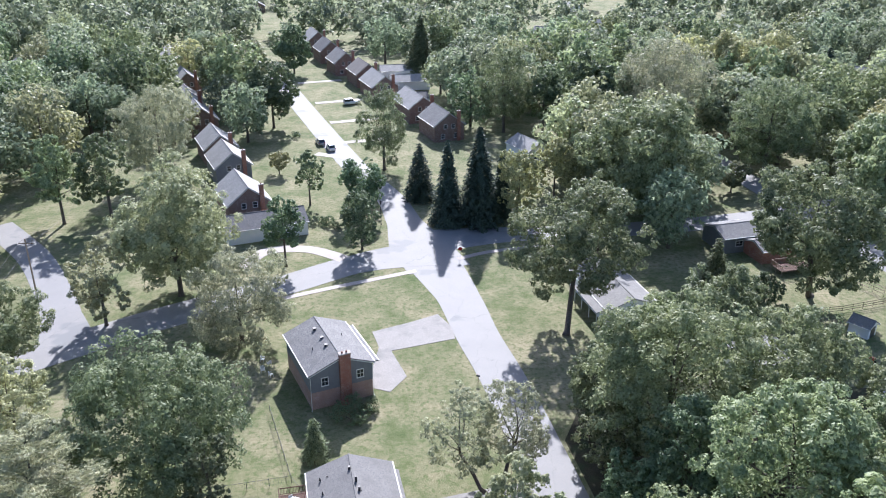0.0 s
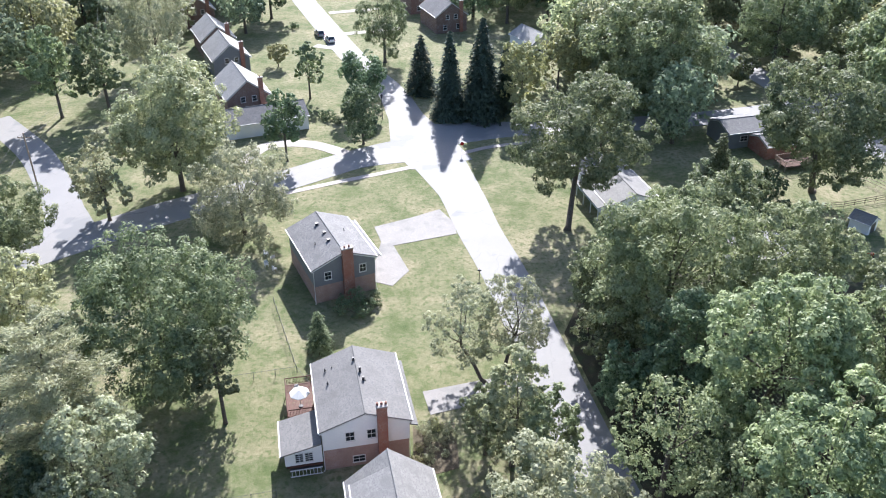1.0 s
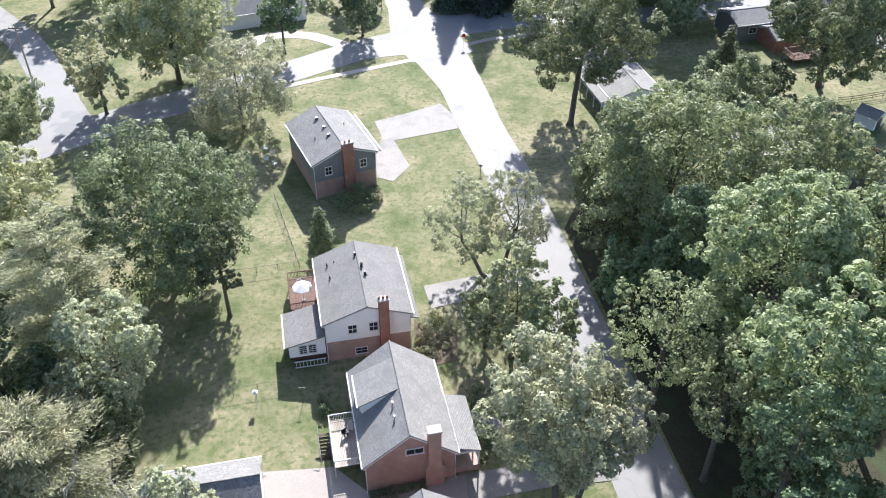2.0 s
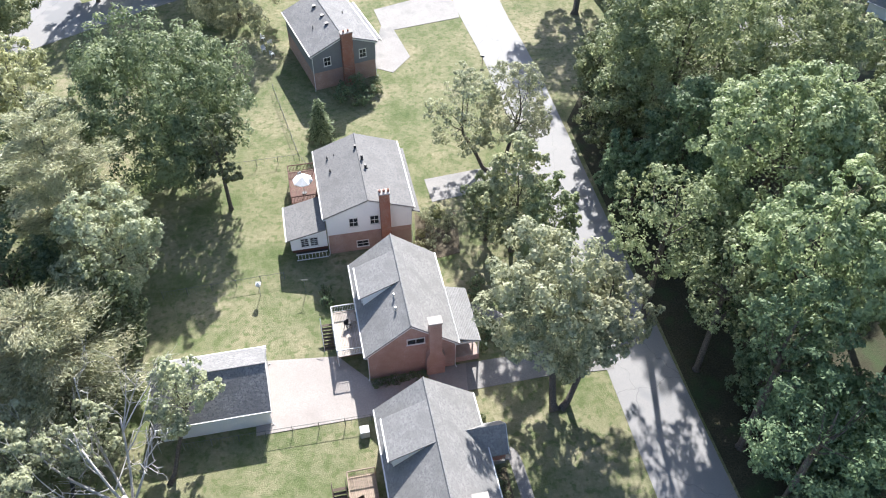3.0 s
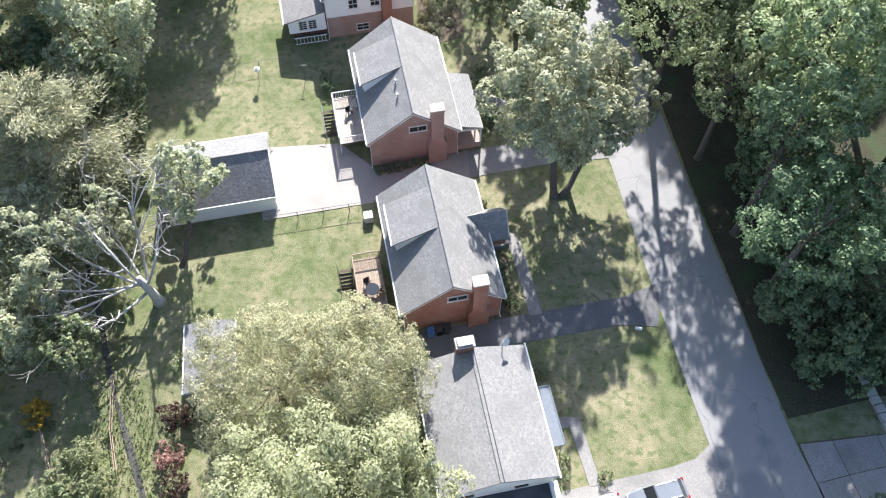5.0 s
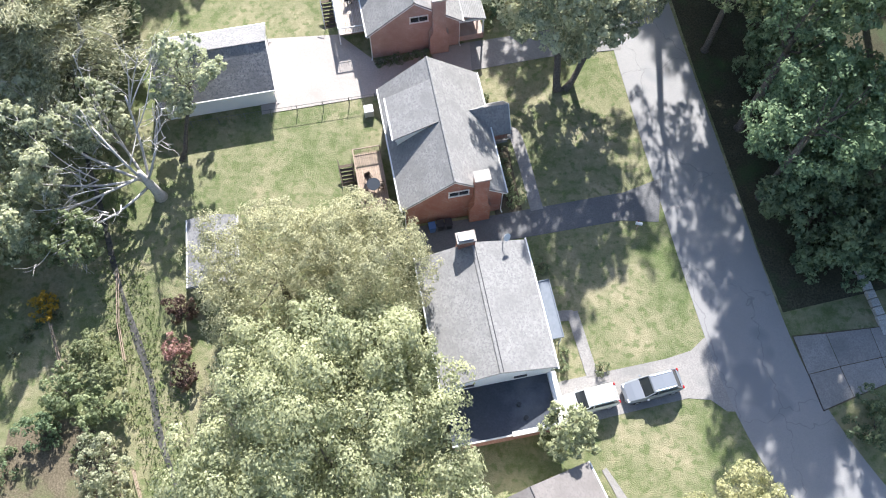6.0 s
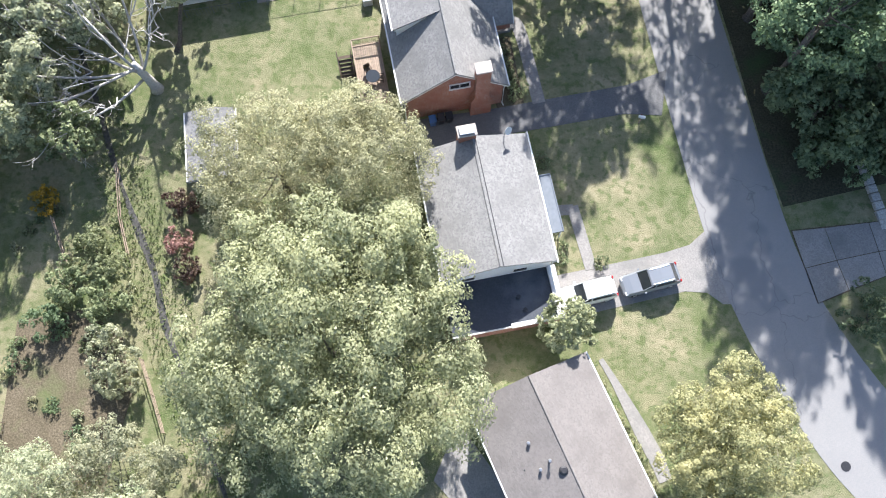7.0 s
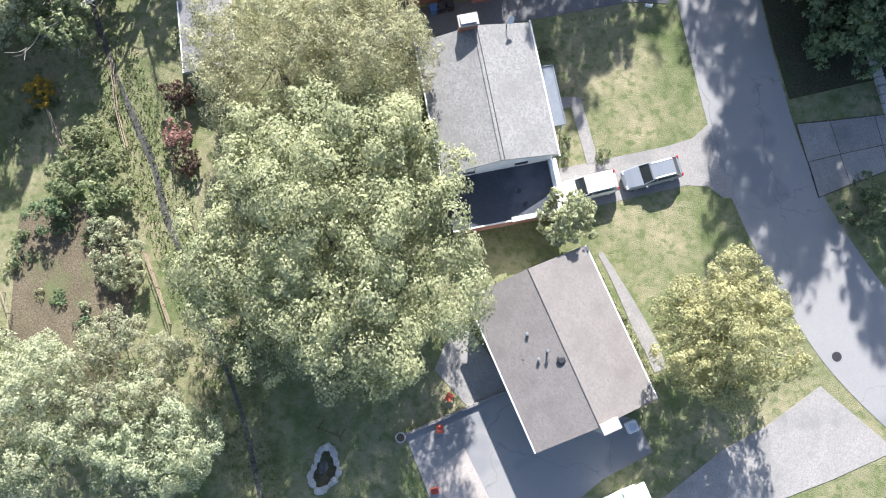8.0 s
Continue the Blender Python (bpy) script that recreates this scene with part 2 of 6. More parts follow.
M_TERRACOTTA = plain("orange_plastic", (0.45, 0.09, 0.05), 0.6)
M_MAPLE = foliage("maple_leaves", (0.11, 0.155, 0.068), (0.375, 0.42, 0.235), (0.395, 0.43, 0.225))
M_OAK = foliage("oak_leaves", (0.075, 0.11, 0.05), (0.30, 0.335, 0.185), (0.30, 0.335, 0.175))
M_DARKLEAF = foliage("dark_leaves", (0.055, 0.095, 0.05), (0.235, 0.30, 0.165), (0.245, 0.305, 0.155))
M_PALE = foliage("pale_leaves", (0.17, 0.20, 0.115), (0.52, 0.53, 0.355), (0.53, 0.525, 0.335))
M_YELLOWGREEN = foliage("yellowing_leaves", (0.17, 0.18, 0.08), (0.48, 0.465, 0.25), (0.52, 0.48, 0.25))
M_SILVER = foliage("silver_maple_leaves", (0.19, 0.225, 0.11), (0.52, 0.54, 0.33), (0.52, 0.535, 0.31))
M_OLIVE = foliage("olive_leaves", (0.20, 0.205, 0.105), (0.52, 0.515, 0.32), (0.53, 0.51, 0.31))
M_SPRUCE = foliage("spruce_needles", (0.03, 0.05, 0.038), (0.085, 0.12, 0.085), (0.09, 0.125, 0.085), 0.15, 0.7)
M_PINE = foliage("white_pine_needles", (0.24, 0.26, 0.15), (0.52, 0.53, 0.33), (0.58, 0.55, 0.36), 0.4, 0.5)
# Far trees only: cool tint painted into the leaf colour in place of haze.
M_HAZY_BLUEGREEN = foliage("hazy_blue_green_leaves", (0.11, 0.155, 0.09), (0.38, 0.44, 0.295), (0.40, 0.44, 0.27), 0.54)
M_GRASS = foliage("grass_blades", (0.075, 0.125, 0.035), (0.16, 0.215, 0.075), (0.20, 0.225, 0.10), 0.3, 0.7)
M_GOLD = foliage("golden_leaves", (0.30, 0.18, 0.03), (0.50, 0.32, 0.06), (0.45, 0.25, 0.04))
M_ROSE = foliage("rose_blossom", (0.20, 0.10, 0.09), (0.50, 0.30, 0.27), (0.20, 0.18, 0.09))
M_PLUM = foliage("purple_leaves", (0.05, 0.03, 0.03), (0.12, 0.07, 0.06), (0.15, 0.11, 0.06))

# ---- building blocks ----
def mesh_of(name, verts, faces, material=None, smooth=False):
    me = bpy.data.meshes.new(name)
    me.from_pydata([tuple(v) for v in verts], [], faces)
    if material:
        me.materials.append(material)
    if smooth:
        me.polygons.foreach_set("use_smooth", [True] * len(me.polygons))
    me.update()
    return me


def part(name, geo, material, parent=None, label="", smooth=False, m=None):
    """One mesh object out of a (verts, faces) pair, under a thing or a part."""
    ob = new(name, mesh_of(name, geo[0], geo[1], material, smooth))
    if parent:
        ob.parent = parent
    if m is not None:
        ob.matrix_basis = m
    if label:
        tagged(ob, label)
    return ob


def thing(name, m, label, category, group="", kind=""):
    ob = new(name)
    ob.matrix_basis = m
    return tagged(ob, label, category, group, kind)


def join(*geos):
    v, f = [], []
    for a, b in geos:
        k = len(v)
        v += list(a)
        f += [tuple(i + k for i in q) for q in b]
    return v, f


def box(x0, y0, z0, x1, y1, z1, chamfer=0.0):
    c = min(chamfer, (x1 - x0) / 3, (y1 - y0) / 3, (z1 - z0) / 3)
    if c <= 0:
        v = [(x, y, z) for z in (z0, z1) for y in (y0, y1) for x in (x0, x1)]
        return v, [(0, 2, 3, 1), (4, 5, 7, 6), (0, 1, 5, 4), (2, 6, 7, 3), (0, 4, 6, 2), (1, 3, 7, 5)]
    loop = [(x0 + c, y0), (x1 - c, y0), (x1, y0 + c), (x1, y1 - c), (x1 - c, y1), (x0 + c, y1), (x0, y1 - c), (x0, y0 + c)]
    top = [(x0 + c, y0 + c), (x1 - c, y0 + c), (x1 - c, y0 + c), (x1 - c, y1 - c), (x1 - c, y1 - c), (x0 + c, y1 - c), (x0 + c, y1 - c), (x0 + c, y0 + c)]
    v = [(*p, z0) for p in loop] + [(*p, z1 - c) for p in loop] + [(*p, z1) for p in top]
    f = [tuple(range(7, -1, -1)), tuple(range(16, 24))]
    for k in (0, 8):
        f += [(k + i, k + (i + 1) % 8, k + 8 + (i + 1) % 8, k + 8 + i) for i in range(8)]
    return v, f


def prism(poly, z0, z1):
    """An upright prism over a polygon that runs anticlockwise."""
    n = len(poly)
    v = [(x, y, z0) for x, y in poly] + [(x, y, z1) for x, y in poly]
    f = [tuple(range(n - 1, -1, -1)), tuple(range(n, 2 * n))] + [(i, (i + 1) % n, n + (i + 1) % n, n + i) for i in range(n)]
    return v, f


def tube(points, radii, sides=7):
    v, f = [], []
    for k, (p, r) in enumerate(zip(points, radii)):
        p = Vector(p)
        a = Vector(points[min(k + 1, len(points) - 1)]) - Vector(points[max(k - 1, 0)])
        q = a.to_track_quat("Z", "Y")
        for i in range(sides):
            v.append(tuple(p + q @ Vector((r * math.cos(6.2832 * i / sides), r * math.sin(6.2832 * i / sides), 0))))
    for k in range(len(points) - 1):
        for i in range(sides):
            j = (i + 1) % sides
            f.append((k * sides + i, k * sides + j, (k + 1) * sides + j, (k + 1) * sides + i))
    f.append(tuple(range(sides - 1, -1, -1)))
    f.append(tuple(range((len(points) - 1) * sides, len(points) * sides)))
    return v, f


def cyl(x, y, z0, z1, r, r1=None, sides=10):
    return tube([(x, y, z0), (x, y, z1)], [r, r if r1 is None else r1], sides)


def slab(quad, thick):
    """A slab under a quad given anticlockwise from above."""
    q = [Vector(p) for p in quad]
    v = [tuple(p) for p in q] + [tuple(p - Vector((0, 0, thick))) for p in q]
    n = len(q)
    return v, [tuple(range(n)), tuple(range(2 * n - 1, n - 1, -1))] + [(i, n + i, n + (i + 1) % n, (i + 1) % n) for i in range(n)]


def ribbon(centre, widths, z):
    """Left and right edges of a strip along a smooth line."""
    pts = [Vector((*p, 0)) for p in centre]
    fine, wid = [], []
    for k in range(len(pts) - 1):
        p0, p1, p2, p3 = pts[max(k - 1, 0)], pts[k], pts[k + 1], pts[min(k + 2, len(pts) - 1)]
        for s in range(8):
            u = s / 8
            fine.append(0.5 * (2 * p1 + (p2 - p0) * u + (2 * p0 - 5 * p1 + 4 * p2 - p3) * u * u + (3 * p1 - p0 - 3 * p2 + p3) * u ** 3))
            wid.append(widths[k] * (1 - u) + widths[k + 1] * u)
    fine.append(pts[-1])
    wid.append(widths[-1])
    v, f = [], []
    for k, p in enumerate(fine):
        d = (fine[min(k + 1, len(fine) - 1)] - fine[max(k - 1, 0)]).normalized()
        n = Vector((-d.y, d.x, 0)) * wid[k] / 2
        for q, zz in ((p + n, z), (p - n, z), (p - n, z - 0.2), (p + n, z - 0.2)):
            v.append((q.x, q.y, zz))
    for k in range(len(fine) - 1):
        a, b = 4 * k, 4 * k + 4
        f += [(a + i, a + (i + 1) % 4, b + (i + 1) % 4, b + i) for i in range(4)]
    f += [(0, 1, 2, 3), (4 * len(fine) - 1, 4 * len(fine) - 2, 4 * len(fine) - 3, 4 * len(fine) - 4)]
    return v, f

# ---- trees and shrubs ----
def directions(rng, n):
    d = rng.normal(size=(n, 3))
    return d / np.linalg.norm(d, axis=1, keepdims=True)


def leaf_mesh(name, pos, normal, along, size, width, material):
    """Every leaf spray a pointed blade of its own."""
    n = len(pos)
    normal = normal / np.linalg.norm(normal, axis=1, keepdims=True)
    along = along - normal * np.sum(along * normal, axis=1, keepdims=True)
    along = along / (np.linalg.norm(along, axis=1, keepdims=True) + 1e-6)
    side = np.cross(normal, along)
    s, w = size[:, None], (size * width)[:, None]
    co = np.stack([pos - along * s * 0.7 + side * w, pos + along * s, pos - along * s * 0.7 - side * w], axis=1).reshape(-1, 3)
    me = bpy.data.meshes.new(name)
    me.vertices.add(3 * n)
    me.vertices.foreach_set("co", co.astype(np.float32).ravel())
    me.loops.add(3 * n)
    me.loops.foreach_set("vertex_index", np.arange(3 * n, dtype=np.int32))
    me.polygons.add(n)
    me.polygons.foreach_set("loop_start", np.arange(0, 3 * n, 3, dtype=np.int32))
    me.polygons.foreach_set("loop_total", np.full(n, 3, dtype=np.int32))
    me.materials.append(material)
    me.update(calc_edges=True)
    return me


def crown_leaves(rng, r, rz, lumps, density, size, droop=0.0, open_=0.0, flat=1.0):
    """Sprays on clumps on boughs: two sizes of lump give the crown its uneven outline and gaps."""
    lumps = int(lumps * 1.7)
    d = directions(rng, lumps * 3)
    d = d[d[:, 2] > -0.92][:lumps]
    reach = rng.uniform(0.5, 0.88, len(d))
    bough = d * reach[:, None] * np.array([r, r, rz])
    br = rng.uniform(0.15, 0.31, len(d)) * r * (1 - open_ * 0.35)
    sub = 12
    sd = directions(rng, len(d) * sub)
    outward = np.repeat(d, sub, axis=0)
    sd = sd + outward * 0.55
    sd /= np.linalg.norm(sd, axis=1, keepdims=True)
    clump = np.repeat(bough, sub, axis=0) + sd * np.repeat(br, sub)[:, None] * rng.uniform(0.65, 1.05, (len(sd), 1)) * np.array([1, 1, flat])
    cr = np.repeat(br, sub) * rng.uniform(0.26, 0.44, len(sd))
    keep = rng.random(len(sd)) > open_ * 0.45
    clump, cr, sd = clump[keep], cr[keep], sd[keep]
    n = int(2.35 * density * 12.57 * r * (r + rz) / 2)
    pick = rng.choice(len(clump), n, p=cr ** 2 / np.sum(cr ** 2))
    ld = directions(rng, n) + sd[pick] * 0.6
    ld /= np.linalg.norm(ld, axis=1, keepdims=True)
    pos = clump[pick] + ld * cr[pick][:, None] * rng.uniform(0.6, 1.12, (n, 1)) * np.array([1, 1, 0.85])
    normal = ld * 1.0 + directions(rng, n) * 0.5 + np.array([0, 0, 0.45])
    along = directions(rng, n) + ld * 0.6 - np.array([0, 0, droop])
    inner = rng.random(n) < 0.09
    pos[inner] = bough[rng.integers(0, len(bough), inner.sum())] * rng.uniform(0.2, 0.9, (inner.sum(), 1)) + rng.normal(size=(inner.sum(), 3)) * r * 0.12
    sizes = 0.9 * size * rng.uniform(0.6, 1.4, n)
    return pos, normal, along, sizes, bough


def limb(rng, a, b, ra, rb, bend=0.12, sides=6):
    a, b = Vector(a), Vector(b)
    pts, rad = [], []
    w = (b - a).length * bend
    off = Vector(rng.uniform(-1, 1, 3)) * w
    for k in range(5):
        u = k / 4
        pts.append(a.lerp(b, u) + off * math.sin(math.pi * u) + Vector((0, 0, -w * 0.5 * math.sin(math.pi * u))))
        rad.append(ra * (1 - u) + rb * u)
    return tube(pts, rad, sides)


def broadleaf(x, y, r, rz, top, material, label, name="tree", seed=0, lumps=30, density=16, size=0.2, width=0.66, droop=0.0, open_=0.0, lean=(0, 0), trunk=True, flat=1.0, category="tree"):
    rng = np.random.default_rng(1000 + seed)
    zc = top - rz
    tree = thing(name, pose(x, y, 0, 0, 0, 0), label, category)
    pos, normal, along, sizes, bough = crown_leaves(rng, r * 0.98, rz, lumps, density, size, droop, open_, flat)
    crown = new("crown", leaf_mesh("crown", pos + np.array([0, 0, zc]), normal, along, sizes, width, material))
    crown.parent = tree
    if trunk:
        tr = 0.013 * top + 0.014 * r
        fork = max(zc - rz * 0.55, top * 0.18)
        bx, by = lean
        geo = [tube([(bx, by, -0.1), (bx * 0.8, by * 0.8, 0.35), (bx * 0.5, by * 0.5, fork * 0.5), (0, 0, fork)], [tr * 1.5, tr * 1.05, tr * 0.9, tr * 0.75], 9)]
        geo.append(limb(rng, (0, 0, fork), (0, 0, zc + rz * 0.45), tr * 0.7, tr * 0.12, 0.08))
        for k in range(min(7, len(bough))):
            b = bough[k]
            geo.append(limb(rng, (0, 0, fork + rng.uniform(0, 0.35) * rz), (b[0], b[1], zc + b[2]), tr * 0.34, tr * 0.05, 0.15, 5))
        part("trunk", join(*geo), M_BARK, tree, "rough grey-brown bark", smooth=True)
    return tree


def conifer(x, y, r, top, material, label, seed=0, density=1.0, name="conifer"):
    rng = np.random.default_rng(4000 + seed)
    tree = thing(name, pose(x, y, 0), label, "tree")
    P, Nn, A = [], [], []
    levels = int(top * 1.6)
    for k in range(levels):
        z = 0.4 + (top - 0.6) * k / levels
        reach = r * (1 - k / levels) ** 0.85 * rng.uniform(0.85, 1.1) + 0.15
        arms = max(5, int(11 * (1 - k / levels) + 4))
        for a in range(arms):
            th = 6.2832 * (a + rng.uniform(-0.3, 0.3)) / arms + k * 0.7
            rr = reach * rng.uniform(0.75, 1.12)
            m = int((30 * rr / r + 16) * density * max(1, r / 3.2))
            u = rng.uniform(0.15, 1.0, m) ** 0.7
            c = np.stack([np.cos(th) * u * rr, np.sin(th) * u * rr, z + 0.25 * u * rr - 0.55 * (u ** 2) * rr], axis=1)
            c += rng.normal(size=(m, 3)) * np.array([0.16, 0.16, 0.07]) * (0.4 + rr * 0.35)
            P.append(c)
            d = np.array([np.cos(th), np.sin(th), -0.35])
            A.append(d + rng.normal(size=(m, 3)) * 0.45)
            Nn.append(np.array([np.cos(th) * 0.4, np.sin(th) * 0.4, 0.9]) + rng.normal(size=(m, 3)) * 0.4)
    P, A, Nn = np.concatenate(P), np.concatenate(A), np.concatenate(Nn)
    crown = new("crown", leaf_mesh("crown", P, Nn, A, rng.uniform(0.18, 0.36, len(P)) * (0.6 + top * 0.035), 0.5, material))
    crown.parent = tree
    part("trunk", tube([(0, 0, -0.1), (0, 0, top * 0.5), (0, 0, top * 0.96)], [0.02 * top, 0.013 * top, 0.02], 7), M_BARK, tree, smooth=True)
    return tree


def white_pine(x, y, r, top, label, seed=0):
    """Long open plumes in tiers, soft needles."""
    rng = np.random.default_rng(5000 + seed)
    tree = thing("white_pine", pose(x, y, 0), label, "tree")
    P, Nn, A, limbs = [], [], [], [tube([(0, 0, -0.1), (0.1, 0, top * 0.5), (0, 0, top * 0.95)], [0.024 * top, 0.016 * top, 0.03], 8)]
    for k in range(34):
        z = top * (0.22 + 0.76 * k / 34)
        th = k * 2.4 + rng.uniform(-0.3, 0.3)
        rr = r * (1.05 - 0.75 * (k / 34) ** 1.4) * rng.uniform(0.7, 1.1)
        tip = np.array([np.cos(th) * rr, np.sin(th) * rr, z + rr * rng.uniform(0.16, 0.42)])
        limbs.append(limb(rng, (0, 0, z), tuple(tip), 0.10, 0.025, 0.08, 5))
        m = int(360 + 150 * rr)
        u = rng.uniform(0.25, 1.05, m)
        c = np.array([0, 0, z]) + (tip - np.array([0, 0, z])) * u[:, None]
        spread = (0.22 + 0.17 * rr * np.sin(np.clip(u, 0, 1) * 2.4))[:, None]
        c += rng.normal(size=(m, 3)) * np.array([0.8, 0.8, 0.28]) * spread
        P.append(c)
        d = np.array([np.cos(th), np.sin(th), 0.45])
        A.append(d + rng.normal(size=(m, 3)) * 0.35)
        Nn.append(np.array([0, 0, 1.0]) + rng.normal(size=(m, 3)) * 0.6)
    P, A, Nn = np.concatenate(P), np.concatenate(A), np.concatenate(Nn)
    crown = new("crown", leaf_mesh("crown", P, Nn, A, rng.uniform(0.16, 0.34, len(P)), 0.22, M_PINE))
    crown.parent = tree
    part("trunk", join(*limbs), M_BARK, tree, smooth=True)
    return tree


def dead_tree(x, y, top, seed=0):
    """Bleached, leafless limbs that sag outward and fork down to fine twigs."""
    rng = np.random.default_rng(6000 + seed)
    tree = thing("dead_tree", pose(x, y, 0), "bleached dead tree with bare forking branches", "tree")

    def grow(geo, a, d, length, radius, depth):
        b = a + d * length
        geo.append(limb(rng, a, b, radius, radius * 0.6, 0.12, 6 if depth > 2 else 4))
        if depth == 0:
            return
        for k in range(4 if depth > 2 else 3):
            e = (d + Vector(rng.normal(size=3)) * 0.62 + Vector((0, 0, 0.06))).normalized()
            grow(geo, a.lerp(b, rng.uniform(0.3, 1.0)), e, length * rng.uniform(0.42, 0.72), max(radius * 0.5, 0.016), depth - 1)

    part("trunk", tube([(0, 0, -0.1), (-0.05, 0, 0.6), (-0.1, 0, 1.6), (-0.4, 0.1, 3.0), (-0.6, 0.2, 4.2)], [0.62, 0.46, 0.40, 0.34, 0.22], 10), M_DEADWOOD, tree, "bleached split trunk", smooth=True)
    for d, reach in (((-0.92, -0.25, 0.30), 0.62), ((-0.8, -0.6, 0.22), 0.55), ((-0.6, -0.75, 0.28), 0.5), ((-0.85, 0.3, 0.45), 0.66), ((-0.5, 0.7, 0.6), 0.6), ((-0.05, 0.55, 0.85), 0.62), ((0.35, 0.25, 0.75), 0.36), ((-0.4, 0.25, 0.9), 0.55)):
        geo = []
        grow(geo, Vector((-0.35, 0.1, rng.uniform(1.8, 3.8))), Vector(d).normalized(), top * reach, 0.14, 3)
        part("bough", join(*geo), M_DEADWOOD, tree, "bare bleached bough with twigs", smooth=True)
    return tree


def shrub(x, y, r, h, material, label, seed=0, density=34, size=0.1, name="shrub", group=""):
    rng = np.random.default_rng(7000 + seed)
    pos, normal, along, sizes, bough = crown_leaves(rng, r, h * 0.55, 12, density, size)
    pos = pos + np.array([0, 0, h * 0.5])
    pos[:, 2] = np.abs(pos[:, 2])
    ob = thing(name, pose(x, y, 0), label, "shrub", group)
    crown = new("foliage", leaf_mesh("foliage", pos, normal, along, sizes, 0.5, material))
    crown.parent = ob
    stems = [limb(rng, (0, 0, -0.05), (b[0] * 0.8, b[1] * 0.8, max(0.2, b[2] + h * 0.5)), 0.04, 0.01, 0.1, 4) for b in bough[:6]]
    part("stem", join(*stems), M_BARK, ob)
    return ob

# ---- houses ----
def gable_walls(w, l, z0, eave, rise):
    """A gabled wall block, ridge along y."""
    a, b = w / 2, l / 2
    v = []
    for y in (-b, b):
        v += [(-a, y, z0), (a, y, z0), (a, y, eave), (0, y, eave + rise), (-a, y, eave)]
    return v, [(0, 1, 2, 3, 4), (9, 8, 7, 6, 5), (0, 4, 9, 5), (1, 6, 7, 2), (2, 7, 8, 3), (3, 8, 9, 4), (0, 5, 6, 1)]


def gable_roof(w, l, eave, rise, over=0.35, rake=0.25, thick=0.16):
    a, b = w / 2 + over, l / 2 + rake
    drop = over * rise / (w / 2)
    ez, rz = eave - drop + thick, eave + rise + thick
    west = slab([(-a, -b, ez), (0, -b, rz), (0, b, rz), (-a, b, ez)], thick)
    east = slab([(0, -b, rz), (a, -b, ez), (a, b, ez), (0, b, rz)], thick)
    return join(west, east)


def window(house, x, y, z, w, h, face, panes=(2, 2), shutters=None):
    """A sash window set on a wall; face: outward angle in degrees, 0 is -y."""
    t, a = 0.09, w / 2
    loops = [[(u * (a + b), yy, zz) for u, zz in ((-1, lo), (1, lo), (1, hi), (-1, hi))] for yy, b, lo, hi in ((-0.06, t, -0.03, h + t), (-0.06, 0, 0, h), (0.04, 0, 0, h), (0.04, t, -0.03, h + t))]
    ring_faces = [(4 * p + k, 4 * p + (k + 1) % 4, 4 * q + (k + 1) % 4, 4 * q + k) for p, q in ((0, 1), (1, 2), (2, 3), (3, 0)) for k in range(4)]
    win = part("window", (sum(loops, []), ring_faces), M_WHITE, house, "white-framed window", m=pose(x, y, z, 0, 0, face))
    for k in range(1, panes[0]):
        part("muntin", box(-a + w * k / panes[0] - 0.02, -0.05, 0, -a + w * k / panes[0] + 0.02, 0.02, h), M_WHITE, win)
    for k in range(1, panes[1]):
        part("muntin", box(-a, -0.052, h * k / panes[1] - 0.025, a, 0.02, h * k / panes[1] + 0.025), M_WHITE, win)
    part("sill", box(-a - t - 0.03, -0.10, -t - 0.03, a + t + 0.03, 0.045, -0.032), M_WHITE, win)
    part("pane", box(-a, -0.025, 0, a, 0.03, h), M_GLASS, win)
    if shutters:
        for s in (-1, 1):
            c = s * (w / 2 + t + 0.2)
            part("shutter", join(box(c - 0.17, -0.05, -0.05, c + 0.17, 0.02, h + 0.05), *[box(c - 0.13, -0.065, 0.1 + k * 0.16, c + 0.13, -0.045, 0.18 + k * 0.16) for k in range(int(h / 0.18))]), shutters, win)
    return win


def vent_pipe(house, x, y, z, h=0.45, r=0.06, cap=False):
    g = [cyl(x, y, z - 0.2, z + h, r), cyl(x, y, z - 0.1, z + 0.06, r * 2.2, r * 1.2)]
    if cap:
        g.append(cyl(x, y, z + h, z + h + 0.12, r * 2.1, r * 1.3))
    part("roof_vent", join(*g), M_METAL if cap else M_DARK, house)


def box_vent(house, x, y, z, tilt=0):
    part("roof_vent", join(box(-0.2, -0.2, -0.1, 0.2, 0.2, 0.16, 0.04), box(-0.26, -0.26, 0.16, 0.26, 0.26, 0.22, 0.02)), M_DARK, house, m=pose(x, y, z, 0, tilt))


